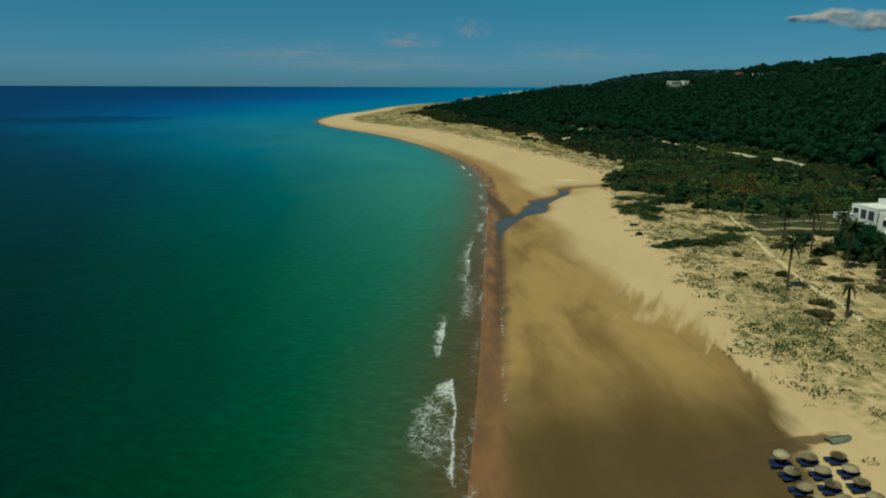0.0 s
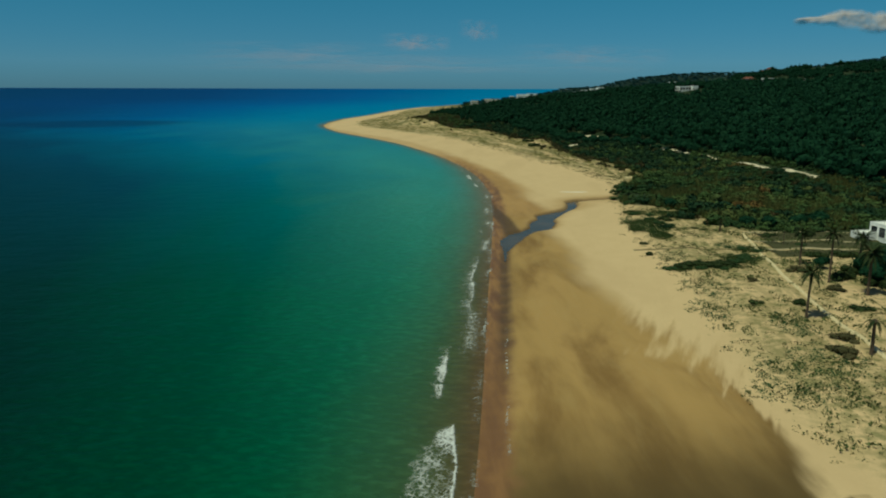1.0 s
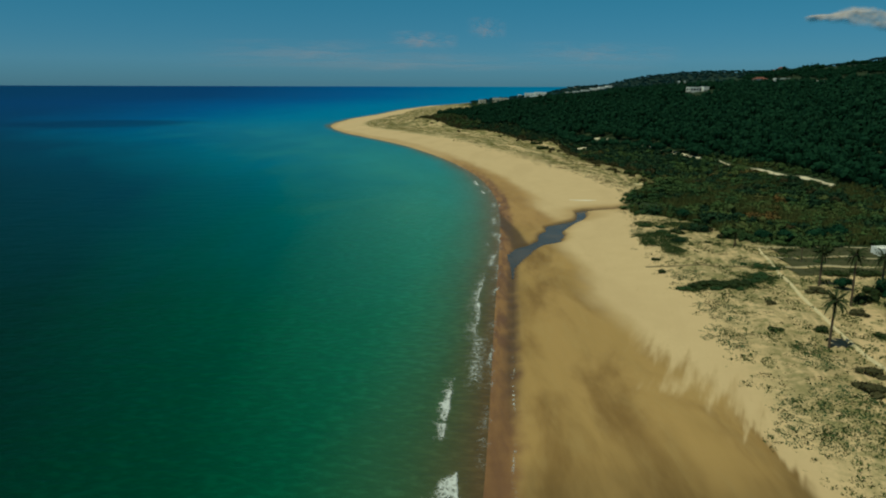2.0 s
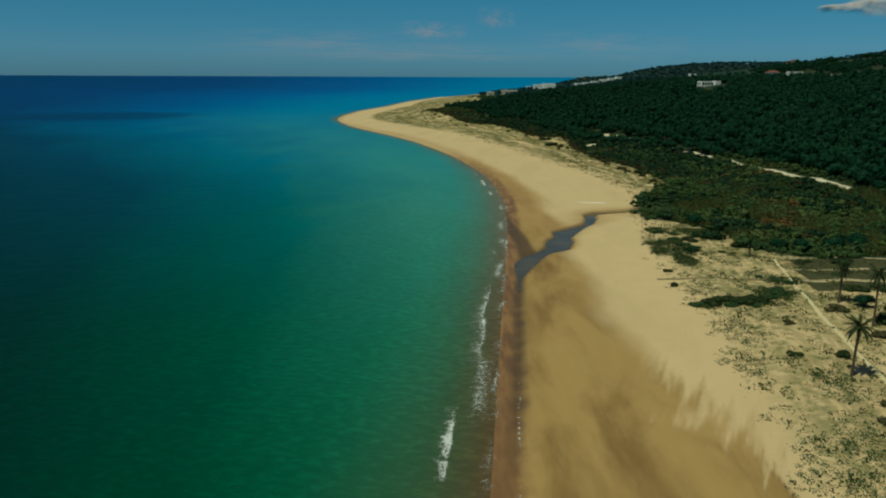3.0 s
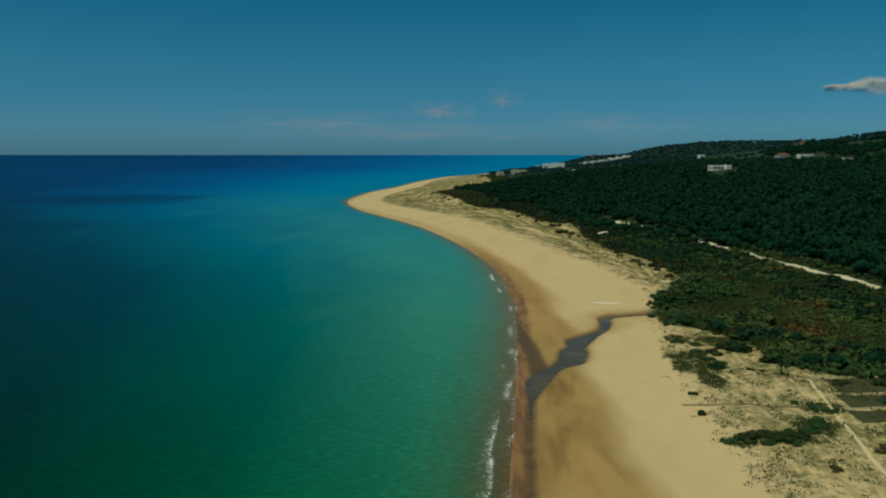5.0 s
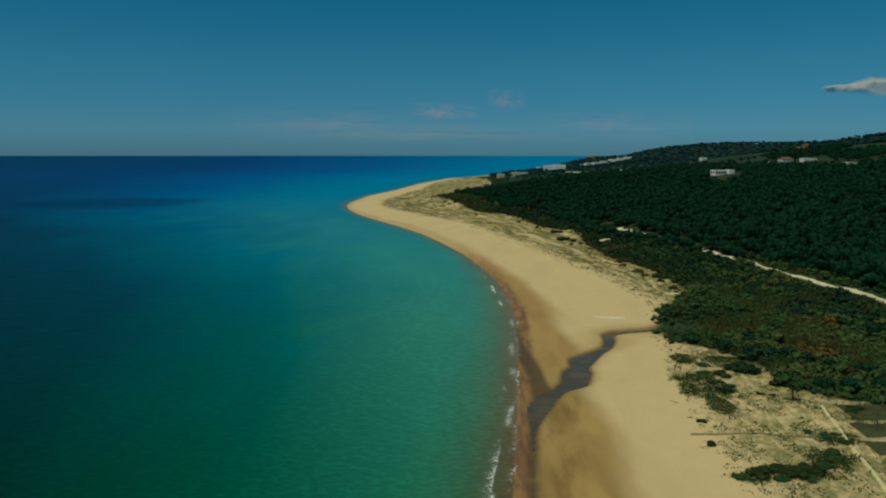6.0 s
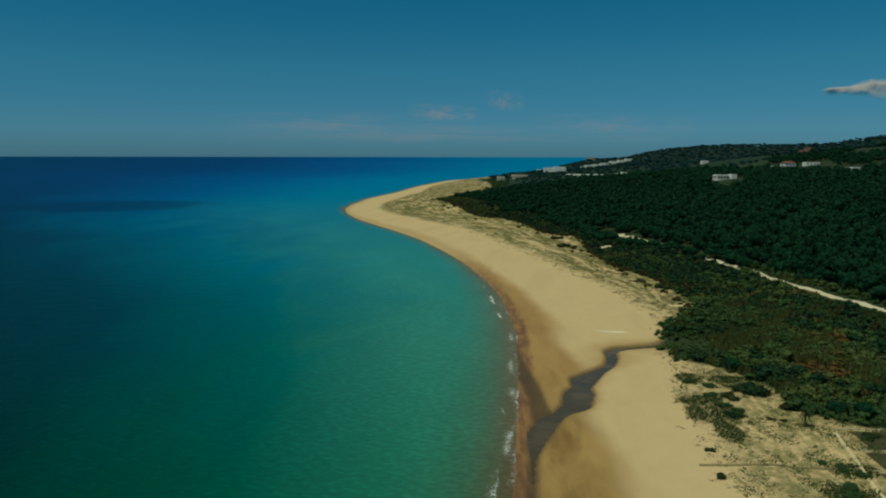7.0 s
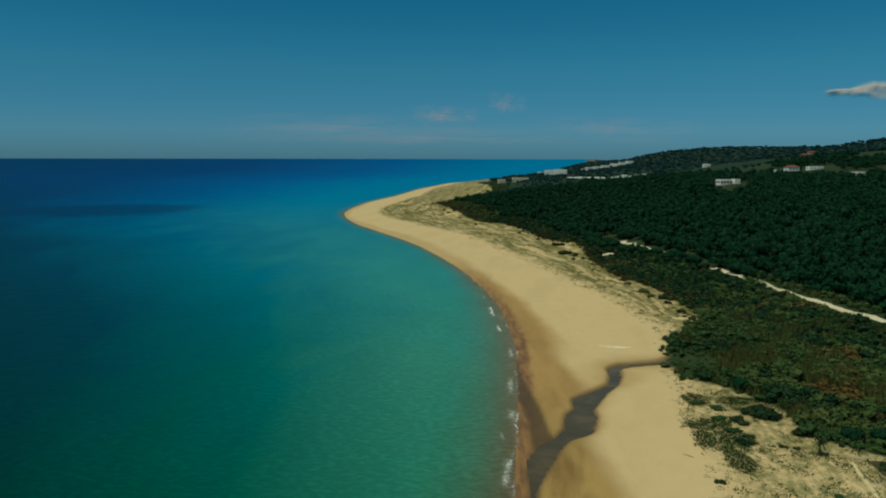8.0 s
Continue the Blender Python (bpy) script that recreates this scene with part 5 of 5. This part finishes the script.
for row, (y, x0) in enumerate(((40.0, 26.9), (38.2, 26.75), (36.3, 26.5), (34.5, 26.3))):
    for col in range(3):
        x = (x0 + 2.15 * col) * K + rs.uniform(-0.12, 0.12)
        yy = y * K + rs.uniform(-0.1, 0.1)
        m = pose(x, yy, ground_z(x, yy), rs.uniform(-2, 2), rs.uniform(-2, 2), rs.uniform(0, 360)) @ Matrix.Diagonal((0.9, 0.9, 0.68, 1))
        if done:
            copy_thing(umbrella, m)
        else:
            umbrella.matrix_basis = m
        for side in (-0.48, 0.48):
            lx, ly = x - 0.12 + rs.uniform(-0.1, 0.1), yy + 0.1 + 0.8 * side
            m = pose(lx, ly, ground_z(lx, ly), 0, 0, rs.uniform(-6, 6)) @ Matrix.Scale(0.92, 4)
            if done:
                copy_thing(lounger, m)
            else:
                lounger.matrix_basis = m
                done = 1


def make_dinghy(x, y):
    """An upturned small boat on the sand."""
    root = tagged(new("dinghy"), "grey-green upturned dinghy lying on the sand", "boat")
    bm = bmesh.new()
    rows = []
    for k in range(11):
        t = k / 10 * 2 - 1
        w = 0.62 * (1 - max(0, t) ** 2.2 * 0.96) * (1 if t > -0.95 else 0.93)
        h = 0.42 * (1 - 0.35 * abs(t) ** 3)
        rows.append([bm.verts.new((1.35 * t, w * math.cos(a), h * math.sin(a) ** 0.8 if math.sin(a) > 0 else 0)) for a in [math.pi * s / 10 for s in range(11)]])
    for a, b in zip(rows, rows[1:]):
        for s in range(10):
            bm.faces.new((a[s], a[s + 1], b[s + 1], b[s]))
    bm.faces.new(rows[0])
    part("hull", bm, plain_material("grey_green_paint", (0.13, 0.16, 0.12), (0.2, 0.23, 0.18), 4, 0.6), root, smooth=True)
    bm = bmesh.new()
    box(bm, 0, 0, 0.44, 2.2, 0.06, 0.07, 0, 0.01)
    part("keel", bm, BARK, root)
    root.matrix_basis = pose(x * K, y * K, ground_z(x * K, y * K), 0, 0, 12)


make_dinghy(33.3, 43.4)


# ---- houses ----
def house_block(root, cx, cy, sx, sy, h, mat, windows=((-0.25, 0.4), (0.25, 0.4)), roof="flat", side_windows=1, win=(1.1, 1.2)):
    """A plastered block with a parapet or a tiled roof; openings on the two faces towards -y and -x."""
    bm = bmesh.new()
    box(bm, cx, cy, h / 2 - 0.6, sx, sy, h + 1.2, 0, 0.04)
    wall = part("wall", bm, mat, root)
    bm = bmesh.new()
    if roof == "flat":
        for dx, dy, lx, ly in ((0, -1, sx, 0.2), (0, 1, sx, 0.2), (-1, 0, 0.2, sy - 0.41), (1, 0, 0.2, sy - 0.41)):
            box(bm, cx + dx * (sx / 2 - 0.1), cy + dy * (sy / 2 - 0.1), h + 0.17, lx, ly, 0.33)
        part("parapet", bm, mat, root)
    else:
        o = 0.45
        v = [bm.verts.new(p) for p in ((cx - sx / 2 - o, cy - sy / 2 - o, h - 0.05), (cx + sx / 2 + o, cy - sy / 2 - o, h - 0.05), (cx + sx / 2 + o, cy + sy / 2 + o, h - 0.05),
                                       (cx - sx / 2 - o, cy + sy / 2 + o, h - 0.05), (cx - sx * 0.28, cy, h + min(sx, sy) * 0.26), (cx + sx * 0.28, cy, h + min(sx, sy) * 0.26))]
        for f in ((0, 1, 5, 4), (1, 2, 5), (2, 3, 4, 5), (3, 0, 4), (3, 2, 1, 0)):
            bm.faces.new([v[i] for i in f])
        part("roof", bm, ROOF_RED, root, "terracotta tiled roof")
    spots_ = [(cx + fx * sx, cy - sy / 2, 0, z) for fx, z in windows] + [(cx - sx / 2, cy + (k - (side_windows - 1) / 2) * sy / (side_windows + 0.3), 1, 0.45) for k in range(side_windows)]
    for wx, wy, turned, zf in spots_:
        zc = h * zf + 0.2
        bm = bmesh.new()
        for s in (-1, 1):
            box(bm, s * (win[0] / 2 + 0.05), 0, 0, 0.1, 0.16, win[1] + 0.2)
            box(bm, 0, 0, s * (win[1] / 2 + 0.05), win[0], 0.16, 0.1)
        fr = part("window", bm, mat, root)
        fr.matrix_basis = pose(wx, wy, zc, 0, 0, 90 if turned else 0)
        bm = bmesh.new()
        box(bm, 0, 0, 0, win[0], 0.1, win[1])
        part("pane", bm, GLASS_DARK, fr, "dark glazing")
    return wall


def house(x, y, turn, label, blocks, category="house", lift=0.0):
    root = tagged(new("house"), label, category)
    for args in blocks:
        house_block(root, *args)
    root.matrix_basis = pose(x * K, y * K, ground_z(x * K, y * K) + lift, 0, 0, turn)
    return root


TAN = plain_material("tan_render", (0.58, 0.50, 0.38), (0.68, 0.60, 0.48), 1.2, 0.85)
PINK = plain_material("pink_render", (0.42, 0.25, 0.20), (0.5, 0.32, 0.26), 1.2, 0.85)
ROW4 = ((-0.36, 0.45), (-0.12, 0.45), (0.12, 0.45), (0.36, 0.45))
villa = house(101.0, 132.5, 6, "white flat-roofed villa with dark windows among trees",
              # eight dark panes in a row stand in for the verandah's shaded openings
              [(-2.0, 4, 20.5, 9, 3.4, WHITE, tuple((-0.44 + 0.125 * k, 0.42) for k in range(8)), "flat", 3, (2.0, 2.3)),
               (0.5, 5.5, 12.0, 5, 4.6, WHITE, ((-0.3, 0.85), (0.1, 0.85)), "flat", 1, (1.4, 0.8)),
               (-11.9, -11.5, 11, 8, 3.9, WHITE, ((-0.34, 0.3), (-0.05, 0.66), (0.3, 0.66)), "flat", 2, (1.4, 1.5)),
               (-5.0, -4.0, 7, 7, 2.4, WHITE, ((-0.2, 0.4),), "flat", 1, (1.0, 1.0)),
               (-14.0, 7.0, 6.0, 3.2, 1.3, WHITE, (), "flat", 0)], lift=0.2)
bm = bmesh.new()
box(bm, -3.5, 5, 4.2, 0.9, 0.9, 1.3, 0, 0.03)
box(bm, -3.5, 5, 4.9, 1.1, 1.1, 0.12, 0, 0.02)
part("chimney", bm, WHITE, villa)
for k in range(7):
    bm = bmesh.new()
    box(bm, -19.5 + 0.3 * k, -12.4, 0.1 + 0.18 * k, 0.3, 1.2, 0.2 + 0.36 * k)
    part("step", bm, WHITE, villa)

house(186, 527, 12, "white modern hillside house with deep shaded terrace", [(-3, 1, 11, 7, 3.3, WHITE, ROW4, "flat", 2, (1.9, 1.9)), (6, -1, 5, 6, 3.7, WHITE, (), "flat", 0)])
house(277, 634, 8, "white house with a red tiled roof on the slope", [(0, 0, 12, 8, 4.2, WHITE, ((-0.3, 0.4), (0.0, 0.4), (0.3, 0.4)), "tiles", 1, (1.2, 1.3))])
house(294, 630, 8, "long low white annex on the slope", [(0, 0, 15, 6, 2.8, WHITE, ROW4, "flat", 1, (1.2, 1.1))])
house(263, 630, 8, "small white garden house on the slope", [(0, 0, 5, 5, 2.8, WHITE, ((0, 0.4),), "flat", 1, (1.0, 1.0))])
house(372, 800, 5, "large red-pink house with stepped tiled roofs on the hill", [(0, 0, 7.5, 7, 6.5, PINK, ROW4, "tiles", 2, (1.1, 1.6)), (-7.6, 2, 7, 6, 3.4, PINK, ROW4, "tiles", 1, (1.0, 1.2))])
house(283, 545, 10, "low white house on the wooded slope", [(0, 0, 9, 6, 3.6, WHITE, ((-0.25, 0.4), (0.25, 0.4)), "flat", 1, (1.1, 1.2)), (-10, 0, 10, 5, 2.4, TAN, ROW4, "flat", 1, (1, 1))])
house(263, 548, 10, "small white cube house on the slope", [(0, 0, 4.5, 4.5, 3.6, WHITE, ((0, 0.5),), "flat", 1, (1.0, 1.2))])
house(290, 880, 0, "small white house far up the slope", [(0, 0, 9, 7, 3.6, WHITE, ROW4, "flat", 1, (1.1, 1.2))])
for x, y, w, h, mt in ((64, 1140, 13, 6.5, TAN), (88, 1142, 17, 7, TAN), (102, 1150, 10, 6, TAN)):
    house(x, y, 5, "tan low flat building near the far shore", [(0, 0, w, 11, h, mt, ROW4, "flat", 1, (1.5, 1.4))])
house(191, 1480, 3, "long white hotel of several blocks near the far shore",
      [(-14, 0, 24, 12, 9, WHITE, ROW4, "flat", 1, (2, 1.6)), (12, -2, 28, 14, 11, WHITE, ROW4, "flat", 1, (2, 1.6)), (-38, 3, 9, 9, 5, WHITE, ROW4, "flat", 1, (2, 1.6))], "hotel")
for k in range(6):
    house(263 + 10.5 * k, 1262 + (k % 3) * 6, 4, "white low house in a row on the far slope", [(0, 0, 11, 8, 4 + (k * 7 % 3), WHITE, ROW4, "flat", 1, (1.2, 1.3))])
for x, y, w in ((332, 1945, 26), (352, 1985, 34), (372, 1965, 40), (392, 1940, 46), (414, 1962, 34), (432, 1950, 30), (449, 1955, 22)):
    house(x, y, 5, "pale building on the far headland", [(0, 0, w, 14, 7, WHITE, ROW4, "flat", 1, (2.4, 1.6))])


def make_greenhouse(x, y):
    root = tagged(new("greenhouse"), "long pale plastic greenhouse on the far slope", "greenhouse")
    cover = plain_material("milky_plastic", (0.50, 0.54, 0.48), (0.62, 0.65, 0.6), 0.5, 0.5)
    for k in range(3):
        bm = bmesh.new()
        prof = [(math.cos(math.pi * s / 10) * 4.2, 2.2 + math.sin(math.pi * s / 10) * 1.8) for s in range(11)]
        prof = [(4.2, -1)] + prof + [(-4.2, -1)]
        a = [bm.verts.new((-37, p[0] + 9 * k, p[1])) for p in prof]
        b = [bm.verts.new((37, p[0] + 9 * k, p[1])) for p in prof]
        for i in range(len(prof) - 1):
            bm.faces.new((a[i], a[i + 1], b[i + 1], b[i]))
        bm.faces.new(a[::-1]), bm.faces.new(b)
        part("tunnel", bm, cover, root)
    root.matrix_basis = pose(x * K, y * K, ground_z(x * K, y * K), 0, 0, 4)


make_greenhouse(216, 1256)


# ---- clouds ----
def cloud_material(name, soft):
    m, nt, b = material(name, 1.0, 0.0)
    b.inputs["Base Color"].default_value = (0.62, 0.42, 0.42, 1)
    puff = grain(nt, 1.6, 5, 0.6, place_vec(nt, 1, 2.2, 1, 0, True), 0.5)
    f = math_(nt, "MULTIPLY", attr(nt, "body"), between(nt, puff, 0.34, 0.78))
    nt.links.new(math_(nt, "MULTIPLY", f, soft), b.inputs["Alpha"])
    return m


def make_wisp(px, pz, wide, high, soft):
    """A thin veil of cloud, upright, far over the sea."""
    n, k = 40, 20
    u, v = np.meshgrid(np.linspace(-1, 1, n), np.linspace(-1, 1, k), indexing="ij")
    body = np.clip(1 - u ** 2, 0, 1) ** 1.2 * np.clip(1 - v ** 2, 0, 1) ** 1.5
    me = mesh_of("cloud", np.stack([u, 0.1 * np.sin(3 * u) * (1 - v * v), v], -1).reshape(-1, 3), quads=grid_quads(n, k), attrs={"body": body})
    me.materials.append(cloud_material("veil", soft))
    ob = tagged(new("cloud", me), "faint pinkish wisp of cloud over the sea", "cloud", kind="structure")
    ob.matrix_basis = pose(px, 4200, pz, -35, 0, 0) @ Matrix.Diagonal((wide, 60, high, 1))


make_wisp(-110, 310, 210, 70, 0.6)
make_wisp(250, 375, 120, 85, 0.45)
make_wisp(-700, 250, 800, 90, 0.3)
make_wisp(880, 245, 500, 80, 0.3)
make_wisp(-150, 185, 1500, 75, 0.3)


def make_cumulus(cx, cy, cz, wide, high):
    """A far bank of cumulus: a billowing face with frayed edges."""
    n, k = 150, 56
    u, v = np.meshgrid(np.linspace(-1, 1, n), np.linspace(-0.25, 1, k), indexing="ij")
    top = 0.07 + 0.72 * sstep(-1.0, -0.05, u) * (0.8 + 0.2 * waves(u, u * 0, 0.6, 81) + 0.1 * waves(u, u * 0, 0.25, 82))
    lobes = 0.5 + 0.45 * waves(2.2 * u, v, 0.7, 83) + 0.12 * waves(2.2 * u, v, 0.3, 84)
    low = 0.26 * (1 - sstep(-1, 0.1, u))
    body = np.clip(2.6 * (low + top - v) / np.maximum(top, 0.12), 0, 1) * sstep(low - 0.2, low + 0.12, v) * sstep(-1, -0.8, u) * sstep(1, 0.8, u)
    bulge = 0.16 * np.sqrt(np.clip(body, 0, 1)) * (0.6 + 0.6 * lobes) - 0.25 * v
    me = mesh_of("cloud", np.stack([u * wide, -bulge * wide * 0.8, v * high], -1).reshape(-1, 3), quads=grid_quads(n, k), attrs={"body": body})
    m, nt, b = material("cumulus", 1.0, 0.0)
    b.inputs["Base Color"].default_value = (0.64, 0.51, 0.44, 1)
    puff = grain(nt, 0.007, 5, 0.55, place_vec(nt, 1, 1, 1.8, 0, True), 0.3)
    f = math_(nt, "ADD", attr(nt, "body"), math_(nt, "MULTIPLY_ADD", puff, 1.8, -1.0))
    nt.links.new(math_(nt, "MULTIPLY", between(nt, f, 0.15, 1.25), 0.86), b.inputs["Alpha"])
    me.materials.append(m)
    ob = tagged(new("cloud", me), "cream white cumulus cloud above the hills", "cloud", kind="structure")
    ob.matrix_basis = pose(cx, cy, cz)


make_cumulus(2320, 3900, 352, 460, 195)
